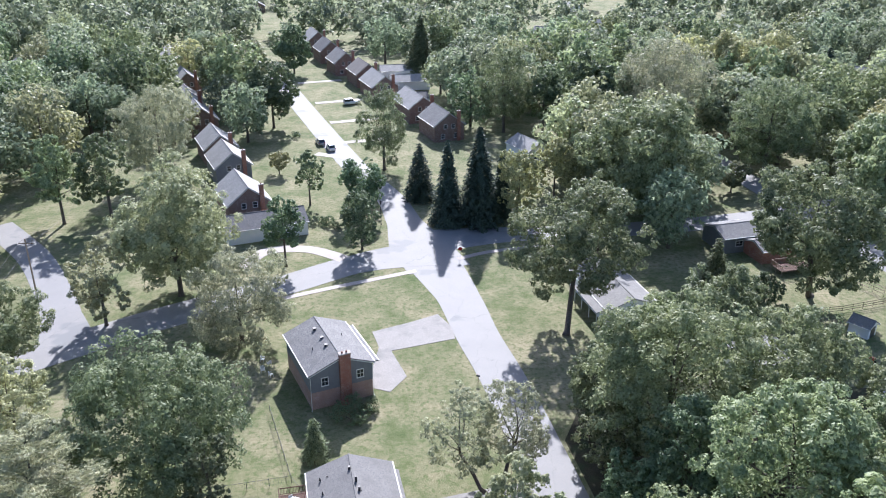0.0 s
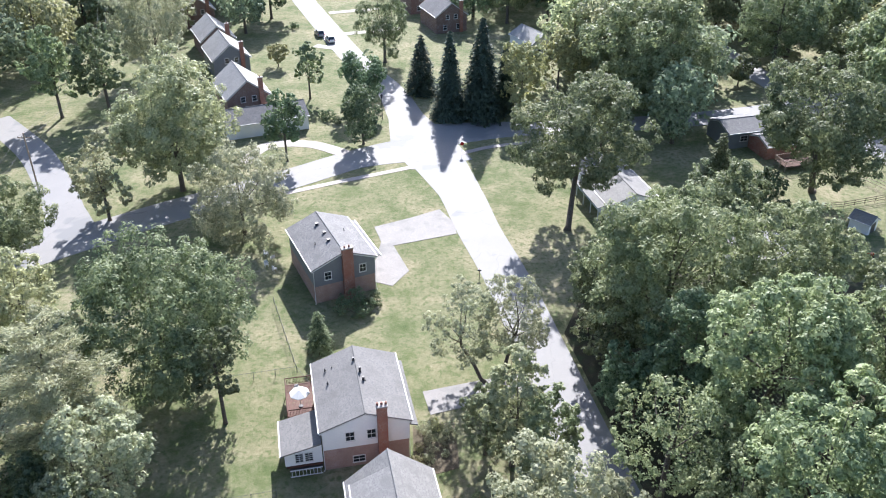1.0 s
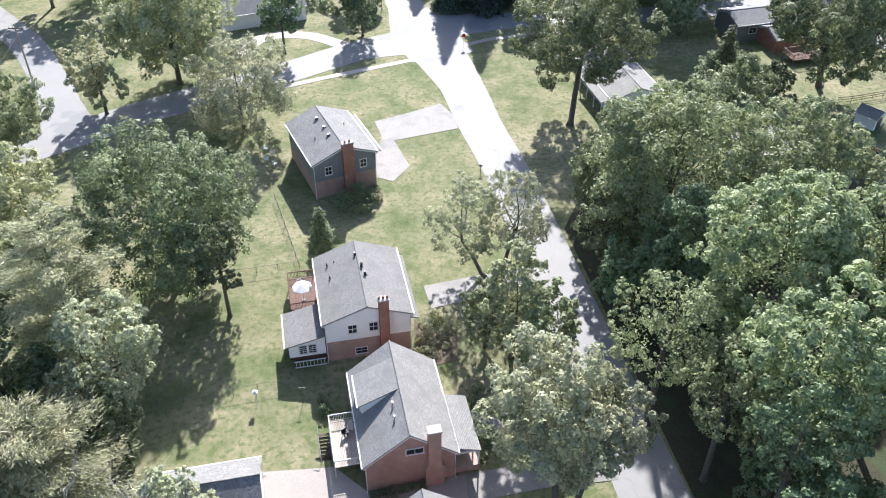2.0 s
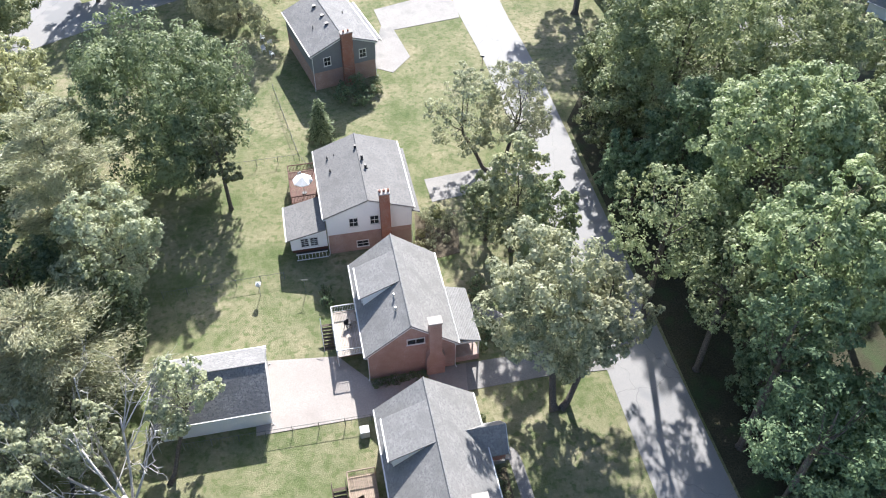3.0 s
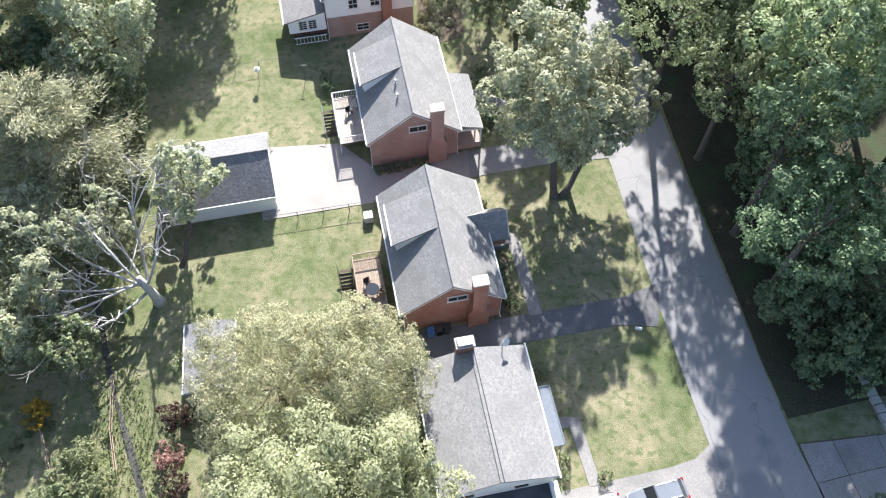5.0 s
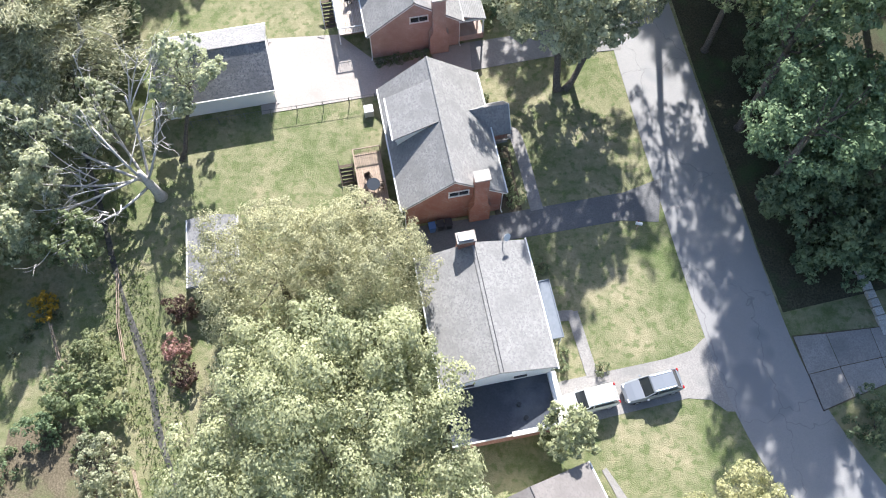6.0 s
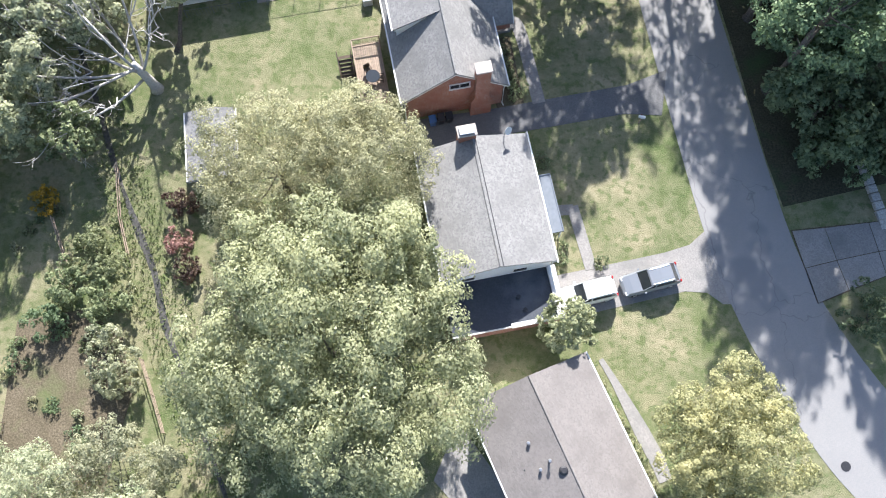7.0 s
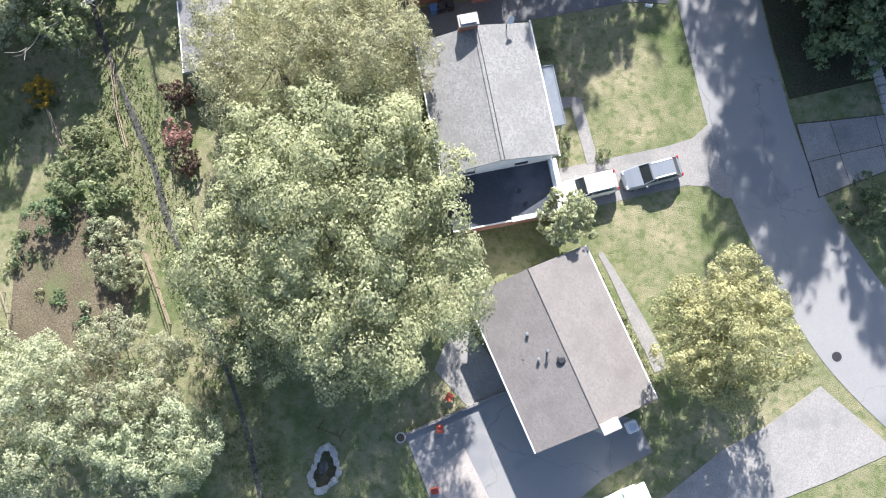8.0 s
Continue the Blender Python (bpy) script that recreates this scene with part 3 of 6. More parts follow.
def chimney(house, x, y, w, d, top, material, base=0.0, shoulder=None, flues=2):
    g = []
    if shoulder:
        sw, sz = shoulder
        g.append(box(x - sw / 2, y - d / 2, base, x + sw / 2, y + d / 2, sz))
        v = [(x - sw / 2, y - d / 2, sz), (x + sw / 2, y - d / 2, sz), (x + sw / 2, y + d / 2, sz), (x - sw / 2, y + d / 2, sz),
             (x - w / 2, y - d / 2, sz + 0.7), (x + w / 2, y - d / 2, sz + 0.7), (x + w / 2, y + d / 2, sz + 0.7), (x - w / 2, y + d / 2, sz + 0.7)]
        g.append((v, [(0, 1, 5, 4), (1, 2, 6, 5), (2, 3, 7, 6), (3, 0, 4, 7)]))
        g.append(box(x - w / 2, y - d / 2, sz + 0.7, x + w / 2, y + d / 2, top - 0.2))
    else:
        g.append(box(x - w / 2, y - d / 2, base, x + w / 2, y + d / 2, top - 0.2))
    g.append(box(x - w / 2 - 0.05, y - d / 2 - 0.05, top - 0.2, x + w / 2 + 0.05, y + d / 2 + 0.05, top - 0.08))
    c = part("chimney", join(*g), material, house, "brick chimney")
    part("cap", box(x - w / 2 - 0.1, y - d / 2 - 0.1, top - 0.08, x + w / 2 + 0.1, y + d / 2 + 0.1, top + 0.04, 0.03), M_CONCRETE, c)
    for k in range(flues):
        part("flue", cyl(x + (k - (flues - 1) / 2) * w * 0.42, y, top, top + 0.32, 0.13, 0.12), M_TERRACOTTA_POT, c)


M_TERRACOTTA_POT = plain("clay_flue", (0.25, 0.12, 0.09), 0.8)


def gutters(house, w, l, eave, rise, over=0.35, down=True, base=0.0, rake=0.25):
    drop = over * rise / (w / 2)
    for s in (-1, 1):
        x = s * (w / 2 + over + 0.05)
        z = eave - drop
        part("gutter", join(box(x - 0.07, -l / 2 - 0.25, z, x + 0.07, l / 2 + 0.25, z + 0.15, 0.02)), M_WHITE, house, "white metal gutter")
        if down:
            xs = s * (w / 2 + 0.06)
            part("downspout", tube([(x, -l / 2 - 0.1, z), (xs, -l / 2 - 0.06, z - 0.35), (xs, -l / 2 - 0.06, base + 0.2), (xs + s * 0.1, -l / 2 - 0.3, base + 0.05)], [0.05] * 4, 6), M_WHITE, house)
    for y in (-l / 2 - rake + 0.035, l / 2 + rake - 0.035):
        for s in (-1, 1):
            a = s * (w / 2 + over)
            z0, z1 = eave - drop, eave + rise
            v = [(a, y - 0.025, z0 - 0.17), (0, y - 0.025, z1 - 0.17), (0, y - 0.025, z1 - 0.004), (a, y - 0.025, z0 - 0.004),
                 (a, y + 0.025, z0 - 0.17), (0, y + 0.025, z1 - 0.17), (0, y + 0.025, z1 - 0.004), (a, y + 0.025, z0 - 0.004)]
            part("fascia", (v, [(0, 1, 2, 3), (7, 6, 5, 4), (0, 4, 5, 1), (3, 2, 6, 7), (0, 3, 7, 4), (1, 5, 6, 2)]), M_WHITE, house)


def house_shell(name, label, x, y, rz, w, l, eave, rise, wall, roof, upper=None, split=0.0, group="", over=0.35, down=True, rake=0.25):
    """The walls, the roof and its trim; w across the gable, l along the ridge."""
    h = thing(name, pose(x, y, 0, 0, 0, rz), label, "house", group)
    if upper:
        part("wall", box(-w / 2, -l / 2, -0.2, w / 2, l / 2, split), wall, h, "brick lower wall")
        part("upper_wall", gable_walls(w + 0.06, l + 0.06, split, eave, rise), upper, h, "clapboard upper wall")
    else:
        part("wall", gable_walls(w, l, -0.2, eave, rise), wall, h)
    part("roof", gable_roof(w, l, eave, rise, over, rake), roof, h, "shingle gable roof")
    b = l / 2 + rake - 0.01
    part("ridge_cap", tube([(0, -b, eave + rise + 0.15), (0, b, eave + rise + 0.15)], [0.09, 0.09], 6), roof, h)
    gutters(h, w, l, eave, rise, over, down, rake=rake)
    return h


def wing(house, side, u, width, reach, eave, rise, wall, roof, inner=0.0, trim=True):
    """A cross gable: side -1 is local west, +1 east; reach: how far out its end wall stands."""
    length = reach - inner
    m = pose(side * (inner + length / 2), u, 0, 0, 0, -90 * side)
    wg = part("cross_gable", gable_walls(width, length, eave - 1.4, eave, rise), wall, house, m=m)
    part("gable_roof", gable_roof(width, length, eave, rise, 0.25, 0.2, 0.14), roof, wg)
    if trim:
        for s in (-1, 1):
            a = s * (width / 2 + 0.25)
            z0, z1 = eave - 0.25 * rise / (width / 2), eave + rise
            yy = length / 2 + 0.21
            v = [(a, yy - 0.02, z0 - 0.03), (0, yy - 0.02, z1 - 0.03), (0, yy - 0.02, z1 + 0.145), (a, yy - 0.02, z0 + 0.145),
                 (a, yy + 0.03, z0 - 0.03), (0, yy + 0.03, z1 - 0.03), (0, yy + 0.03, z1 + 0.145), (a, yy + 0.03, z0 + 0.145)]
            part("fascia", (v, [(0, 1, 2, 3), (7, 6, 5, 4), (0, 4, 5, 1), (3, 2, 6, 7), (0, 3, 7, 4), (1, 5, 6, 2)]), M_WHITE, wg)
    return wg


def shed_dormer(house, u0, u1, x_out, z_out, ridge, wall, roof):
    """A long dormer on the west slope: its roof falls from the ridge to a raised eave."""
    d = part("shed_dormer", loft_x([(-0.15, ridge - 0.12), (x_out, z_out - 0.12)], 3.6, u0, u1), wall, house, "white clapboard shed dormer")
    part("dormer_roof", slab([(x_out - 0.3, u0 - 0.12, z_out - 0.02), (0.05, u0 - 0.12, ridge + 0.1), (0.05, u1 + 0.12, ridge + 0.1), (x_out - 0.3, u1 + 0.12, z_out - 0.02)], 0.14), roof, d)
    part("dormer_gutter", box(x_out - 0.42, u0 - 0.14, z_out - 0.16, x_out - 0.3, u1 + 0.14, z_out + 0.0), M_WHITE, d)
    for v in (u0 + 0.9, u1 - 0.9):
        window(house, x_out - 0.02, v, z_out - 1.15, 0.8, 0.8, -90, (1, 2))
    return d


def loft_x(top, z0, u0, u1):
    (xa, za), (xb, zb) = top
    v = [(xa, u0, z0), (xa, u0, za), (xb, u0, zb), (xb, u0, z0), (xa, u1, z0), (xa, u1, za), (xb, u1, zb), (xb, u1, z0)]
    return v, [(0, 1, 2, 3), (7, 6, 5, 4), (1, 5, 6, 2), (2, 6, 7, 3), (0, 4, 5, 1), (3, 7, 4, 0)]


def deck(x, y, rz, w, d, h, label, material, rail=M_WHITE, stairs=None, sides="NSW"):
    """Planks on joists and posts, railings with balusters, and a flight of steps."""
    dk = thing("deck", pose(x, y, 0, 0, 0, rz), label, "deck")
    me = mesh_of("plank", *box(-0.068, -d / 2, 0, 0.068, d / 2, 0.04), material)
    n = int(w / 0.15)
    for k in range(n):
        p = new("plank", me)
        p.parent = dk
        p.location = (-w / 2 + (k + 0.5) * w / n, 0, h - 0.04)
    part("joist", join(*[box(-w / 2, yy - 0.03, h - 0.22, w / 2, yy + 0.03, h - 0.045) for yy in np.linspace(-d / 2 + 0.05, d / 2 - 0.05, 5)]), M_WOOD_DARK, dk)
    for px_, py_ in ((-w / 2, -d / 2), (-w / 2, d / 2), (w / 2, -d / 2), (w / 2, d / 2), (-w / 2, 0)):
        part("post", box(px_ - 0.05, py_ - 0.05, 0, px_ + 0.05, py_ + 0.05, h + 0.95, 0.01), rail, dk)
    runs = {"S": ((-w / 2, -d / 2), (w / 2, -d / 2)), "N": ((-w / 2, d / 2), (w / 2, d / 2)), "W": ((-w / 2, -d / 2), (-w / 2, d / 2))}
    for s in sides:
        (ax, ay), (bx, by) = runs[s]
        part("rail", join(tube([(ax, ay, h + 0.95), (bx, by, h + 0.95)], [0.06, 0.06], 6), tube([(ax, ay, h + 0.12), (bx, by, h + 0.12)], [0.03, 0.03], 6)), rail, dk)
        k = int(math.hypot(bx - ax, by - ay) / 0.16)
        for i in range(1, k):
            u = i / k
            cx, cy = ax + (bx - ax) * u, ay + (by - ay) * u
            part("baluster", box(cx - 0.018, cy - 0.018, h + 0.1, cx + 0.018, cy + 0.018, h + 0.93), rail, dk)
    if stairs:
        sx, sy, wide = stairs
        steps = max(2, round(h / 0.18))
        for k in range(steps):
            part("tread", box(sx - wide / 2, sy - 0.28 * (k + 1), h - (k + 1) * h / steps, sx + wide / 2, sy - 0.28 * k, h - (k + 1) * h / steps + 0.045), M_WOOD_DARK, dk)
        for s in (-1, 1):
            part("stringer", tube([(sx + s * wide / 2, sy, h - 0.1), (sx + s * wide / 2, sy - 0.28 * steps, 0.05)], [0.07, 0.07], 5), M_WOOD_DARK, dk)
            part("stair_rail", tube([(sx + s * wide / 2, sy, h + 0.9), (sx + s * wide / 2, sy - 0.28 * steps, 0.9), (sx + s * wide / 2, sy - 0.28 * steps, 0)], [0.04, 0.04, 0.04], 5), rail, dk)
    return dk

# ---- ground, roads and paving ----
S = 2600
part("ground", ([(-S, -S, 0), (S, -S, 0), (S, S, 0), (-S, S, 0)], [(0, 1, 2, 3)]), M_LAWN)
tagged(bpy.data.objects["ground"], "mown suburban lawn, green with dry tan patches", "lawn", kind="structure")


def paving(name, geo, material, label, category):
    return tagged(part(name, geo, material), label, category, kind="structure")


def poly(points, z, thick=0.2):
    return prism(points, z - thick, z)


paving("road", ribbon([(47, -9), (38, -1.6), (33, 3.4), (29.6, 8.6), (26.7, 14.3), (24.7, 20.7), (22.5, 31), (19.4, 46.8), (14.1, 75), (9.2, 100), (5.4, 115), (2.6, 128), (-2.2, 143)],
       [8.5, 8, 7.8, 7.2, 6.9, 6.8, 6.8, 6.7, 6.6, 6.7, 7.0, 7.6, 11], 0.030), M_ASPHALT, "worn pale grey asphalt street with faint cracks", "road")
paving("road", ribbon([(-0.5, 139), (-4.6, 150), (-8.0, 162), (-12.5, 178), (-22.2, 199), (-42, 252), (-61, 305)], [12, 12, 7.5, 6.2, 6.4, 6.6, 6.6], 0.034), M_ASPHALT, "pale asphalt side street between brick houses", "road")
paving("road", ribbon([(-7, 150), (1, 153), (8, 154.6), (16, 155.8), (34, 157.5), (70, 166), (130, 190)], [13, 10.5, 8.4, 7, 6.8, 6.6, 6.6], 0.038), M_ASPHALT, "pale asphalt side street under trees", "road")
paving("road", ribbon([(2, 146.5), (-7, 145.2), (-17, 140.8), (-28.5, 132.2), (-46.7, 119.8), (-62, 107.5), (-84, 90), (-120, 62)], [11, 10.5, 7.6, 7.6, 7.8, 8, 8, 8], 0.042), M_ASPHALT, "pale asphalt street with a worn centre line", "road")
paving("road", ribbon([(-58, 112), (-62.5, 121), (-69, 132), (-78, 145), (-92, 160)], [9, 6.2, 6, 6, 6], 0.046), M_ASPHALT, "grey asphalt lane in the shade", "road")
paving("road", ribbon([(96, 96), (86, 130), (78, 165), (70, 200), (60, 260)], [6.5] * 5, 0.036), M_ASPHALT, "asphalt back street between trees", "road")
paving("sidewalk", ribbon([(-4.9, 138.4), (-12, 135), (-20, 131.2), (-28.2, 127)], [1.25] * 4, 0.05), M_CONCRETE, "pale concrete sidewalk across the lawn", "sidewalk")
paving("sidewalk", ribbon([(2.8, 143.6), (8, 146.5), (14, 148.4), (22, 150)], [1.2] * 4, 0.05), M_CONCRETE, "narrow concrete sidewalk", "sidewalk")
paving("driveway", poly([(-9.3, 109.6), (1.9, 113.8), (1.4, 117.5), (-0.9, 121.8), (-5, 119.2), (-11.2, 115.9)], 0.054), M_OLD_CONCRETE, "weathered pale concrete driveway", "driveway")
paving("driveway", poly([(-9.6, 113.5), (-10.8, 100.4), (-7.4, 99.0), (-5.2, 103.0), (-8.4, 111.6)], 0.050), M_OLD_CONCRETE, "weathered concrete parking strip beside the house", "driveway")
paving("driveway", poly([(-6.2, 26.4), (6.9, 29.0), (15.2, 30.7), (18.4, 30.6), (19.0, 34.9), (15.5, 33.4), (4.5, 31.1), (-6.2, 29.2)], 0.044), M_BLACKTOP, "worn dark grey blacktop driveway", "driveway")
paving("driveway", poly([(-17.0, 40.9), (-6.6, 43.1), (2.2, 46.0), (2.0, 49.2), (-7, 47.0), (-10.5, 49.9), (-18.4, 49.2)], 0.050), M_CONCRETE, "bright concrete driveway and turning pad", "driveway")
paving("driveway", poly([(2.2, 46.0), (9.2, 47.6), (16.4, 48.6), (15.8, 52.6), (9.0, 50.6), (2.0, 49.2)], 0.046), M_OLD_CONCRETE, "weathered concrete driveway apron", "driveway")
paving("driveway", poly([(8.4, 12.4), (14.2, 13.9), (19.4, 15.2), (21.2, 15.1), (22.4, 14.2), (24.5, 14.2), (23, 20.6), (21.2, 20.2), (20.0, 19.1), (17.9, 18.4), (8.4, 16.2)], 0.026), M_OLD_CONCRETE, "weathered pale concrete driveway with two parked cars", "driveway")
paving("driveway", poly([(-1.6, 72.4), (5.5, 74.8), (11.0, 75.6), (10.4, 80.0), (4, 78.4), (-2.6, 76.4)], 0.044), M_OLD_CONCRETE, "grey concrete driveway", "driveway")
paving("driveway", poly([(-2.8, -4.8), (1.4, -14.5), (4.5, -14.5), (12.4, -7.9), (16.3, -5.8), (15.1, -3.4), (6.0, -1.0)], 0.044), M_ASPHALT, "grey blacktop yard behind the house", "driveway")
paving("driveway", poly([(-0.6, -7.7), (1.8, -5.7), (6.4, -14.5), (3.4, -14.5)], 0.060), M_CONCRETE, "bright concrete slab", "driveway")
paving("driveway", poly([(17.4, -15.5), (17.0, -9.2), (21.6, -5.6), (25.1, -3.7), (29.4, -0.6), (35.0, -5.4), (30.1, -7.6), (24.4, -9.8), (21, -15.5)], 0.052), M_OLD_CONCRETE, "weathered pale concrete driveway running down to the street", "driveway")
paving("driveway", ribbon([(-24, 205.5), (-33, 209)], [2.6, 2.6], 0.05), M_CONCRETE, "pale concrete driveway", "driveway")
for y0, dx in ((219, 0), (239, -6.5), (262, -14), (290, -24)):
    paving("driveway", ribbon([(-26.5 + dx, y0), (-12 + dx, y0 + 5)], [2.4, 2.4], 0.05), M_CONCRETE, "pale concrete driveway across a front lawn", "driveway")
paving("driveway", ribbon([(-18.5, 143.5), (-26, 148), (-34, 147), (-37, 139.5)], [3, 3, 3, 3], 0.05), M_CONCRETE, "curved pale concrete driveway", "driveway")
paving("path", ribbon([(9.0, 21.9), (10.6, 22.0)], [0.9, 0.9], 0.05), M_OLD_CONCRETE, "short concrete path to the door", "path")
paving("path", ribbon([(10.5, 22.3), (11.9, 16.9)], [0.95, 0.95], 0.054), M_OLD_CONCRETE, "straight concrete front path", "path")
paving("path", ribbon([(5.0, 39.2), (6.2, 38.8), (7.9, 31.6)], [1.0, 1.1, 1.1], 0.05), M_OLD_CONCRETE, "concrete path along the flower bed", "path")
paving("path", ribbon([(1.9, 56.5), (5.5, 55.0), (6.5, 51.5)], [1.1, 1.1, 1.1], 0.05), M_OLD_CONCRETE, "curved concrete front path", "path")
paving("path", ribbon([(12.4, 9.6), (13.4, 7.9), (14.4, 6.0), (15.4, 4.0), (16.4, 2.0), (17.0, 0.4)], [0.4, 0.6, 0.9, 1.2, 1.2, 1.0], 0.05), M_OLD_CONCRETE, "pale concrete front path along the house", "path")
paving("patio", poly([(1.2, 4.6), (5.6, -1.2), (2.0, -2.6), (-0.6, 0.2)], 0.04), M_OLD_CONCRETE, "shaded concrete patio", "patio")
paving("creek", ribbon([(-33, 38), (-30.2, 31.5), (-28.3, 26.5), (-26.9, 23.2), (-25.2, 19.6), (-23.4, 15.8), (-22.3, 12.1), (-20.4, 8.0), (-18.6, 3.8), (-16.2, -1.4), (-14.6, -6.2), (-12, -16)], [0.3, 0.45, 0.55, 0.3, 0.65, 0.5, 0.6, 0.3, 0.35, 0.3, 0.4, 0.4], 0.025), M_WATER, "shallow stony creek in a grassy ditch", "creek")
# Dark litter sheet under the roadside trees; their shade is painted into it.
paving("woodland_floor", poly([(28.0, 22.5), (26.9, 27.0), (25.4, 35.0), (23.2, 46.0), (19.0, 70.0), (15.6, 88.0), (22, 104), (60, 100), (62, 40), (40, 25.5)], 0.022), M_LITTER_SHADE_GRAVEL, "leaf litter and weeds under the wood, shade painted in dark", "woodland floor")
paving("flower_bed", poly([(-3.2, 62.5), (1.6, 64.2), (1.2, 71.2), (-3.6, 70.6)], 0.035), M_SOIL, "mulched front flower bed", "flower bed")
paving("flower_bed", poly([(4.3, 30.9), (6.6, 31.6), (5.4, 38.0), (3.2, 37.4)], 0.035), M_SOIL, "narrow mulched bed", "flower bed")
paving("flower_bed", poly([(-34, -2), (-26, -4), (-24.2, 6.5), (-25.5, 11), (-29, 13), (-34, 12)], 0.02), M_SOIL, "bare earth garden", "flower bed")

# ---- near houses ----
hA = house_shell("house", "two-storey house with blue-grey siding over brick and a grey shingle roof", -16.2, 101.9, 25, 8.7, 12.0, 5.5, 1.75, M_BRICK_PALE, M_ROOF_GREY, M_SIDING_GREY, 2.7)
chimney(hA, 0.4, -6.35, 1.5, 0.7, 8.0, M_BRICK)
for u in (-2.4, 2.6):
    window(hA, u, -6.03, 3.5, 0.85, 1.15, 0)
part("porch_roof", slab([(4.3, -5.2, 5.3), (5.6, -5.2, 4.9), (5.6, 5.6, 4.9), (4.3, 5.6, 5.3)], 0.15), M_ROOF_GREY, hA)
part("porch_trim", box(5.6, -5.3, 4.75, 5.72, 5.7, 4.95), M_WHITE, hA)
for u, v in ((-0.9, 3.0), (-0.7, 0.2), (-0.8, -2.0)):
    box_vent(hA, u, v, 7.1, 0)
vent_pipe(hA, -2.5, -1.2, 6.4)
vent_pipe(hA, 2.4, 0.8, 6.4)

hB = house_shell("house", "two-storey house, white siding over red brick, dark grey roof", -9.3, 70.2, 12, 9.0, 11.0, 5.5, 1.7, M_BRICK_PALE, M_ROOF_SLATE, M_SIDING_WHITE, 2.8)
chimney(hB, 1.7, -5.85, 1.05, 0.75, 8.3, M_BRICK, flues=3)
for u in (-1.7, 0.55):
    window(hB, u, -5.53, 3.75, 0.85, 1.1, 0)
window(hB, -0.9, -5.5, 0.6, 1.2, 0.8, 0)
part("side_roof", slab([(4.55, -5.5, 4.9), (5.5, -5.5, 4.55), (5.5, 5.4, 4.55), (4.55, 5.4, 4.9)], 0.14), M_ROOF_SLATE, hB)
part("side_trim", box(4.72, -5.6, 5.2, 4.95, 5.6, 5.38), M_WHITE, hB)
for u, v, h in ((-0.2, 3.2, 0.5), (0.3, 1.1, 0.75), (0.5, -0.3, 0.5)):
    vent_pipe(hB, u, v, 7.15, h, 0.14)
for u, v in ((-2.6, 3.5), (-3.4, 3.3), (-3.3, 1.0)):
    vent_pipe(hB, u, v, 6.3, 0.25)
an = part("annex", join(box(-8.6, -5.5, 1.3, -4.7, -0.6, 3.0), ([(-8.6, -5.5, 3.0), (-4.7, -5.5, 3.0), (-4.7, -5.5, 3.9), (-8.6, -0.6, 3.0), (-4.7, -0.6, 3.0), (-4.7, -0.6, 3.9)], [(0, 1, 2), (5, 4, 3), (0, 2, 5, 3), (1, 4, 5, 2)])), M_SIDING_WHITE, hB, "white clapboard annex")
part("annex_roof", slab([(-8.95, -5.8, 3.1), (-4.7, -5.8, 4.1), (-4.7, -0.4, 4.1), (-8.95, -0.4, 3.1)], 0.15), M_ROOF_SLATE, an)
part("annex_gutter", box(-9.08, -5.8, 2.95, -8.95, -0.4, 3.1), M_WHITE, an)
part("annex_floor", box(-8.5, -5.45, 0.9, -4.75, -0.7, 1.1), M_WOOD_RED, an)
part("annex_skirt", box(-8.2, -5.0, 0.0, -4.75, -0.8, 0.9), M_DARK, an)
window(hB, -7.1, -5.52, 1.75, 0.75, 1.1, 0, (2, 4))
window(hB, -6.1, -5.52, 1.75, 0.75, 1.1, 0, (2, 4))
for u in np.linspace(-8.0, -5.0, 9):
    part("baluster", box(u - 0.03, -5.95, 0.1, u + 0.03, -5.89, 0.95), M_WHITE, hB)
part("porch_rail", join(box(-8.2, -5.97, 0.95, -4.8, -5.87, 1.03), box(-8.2, -5.97, 0.1, -4.8, -5.87, 0.16)), M_WHITE, hB)
deck(-16.6, 73.4, 12, 3.0, 5.6, 1.5, "red-stained wooden deck with a parasol beside the house", M_WOOD_RED, M_WOOD_RED)

def cape(x, y, label, wall):
    h = house_shell("house", label, x, y, 12, 8.2, 11.6, 3.8, 3.3, wall, M_ROOF_LIGHT)
    shed_dormer(h, -0.2, 3.7, -3.75, 5.45, 7.15, M_SIDING_WHITE, M_ROOF_LIGHT)
    chimney(h, 2.15, -6.1, 1.15, 0.8, 7.6, wall, shoulder=(1.75, 2.6), flues=0)
    window(h, 0.4, -5.82, 4.35, 1.55, 0.65, 0, (2, 1))
    for u, v in ((-0.9, 3.0), (-1.3, 2.2), (-2.1, 1.4)):
        vent_pipe(h, u, v, 7.05 - abs(u) * 0.8, 0.3, 0.06, u > -1.0)
    return h


hC = cape(-4.3, 53.8, "rose brick cape house with light grey roof and white porch", M_BRICK_PALE)
part("porch_roof", slab([(4.2, -5.6, 3.75), (6.7, -5.6, 2.95), (6.7, 1.2, 2.95), (4.2, 1.2, 3.75)], 0.14), M_ROOF_PALE, hC, "ribbed porch roof")
for k in range(14):
    part("roof_rib", slab([(4.3 + k * 0.17, -5.6, 3.77 - k * 0.0544), (4.36 + k * 0.17, -5.6, 3.75 - k * 0.0544), (4.36 + k * 0.17, 1.2, 3.75 - k * 0.0544), (4.3 + k * 0.17, 1.2, 3.77 - k * 0.0544)], 0.03), M_ROOF_LIGHT, hC)
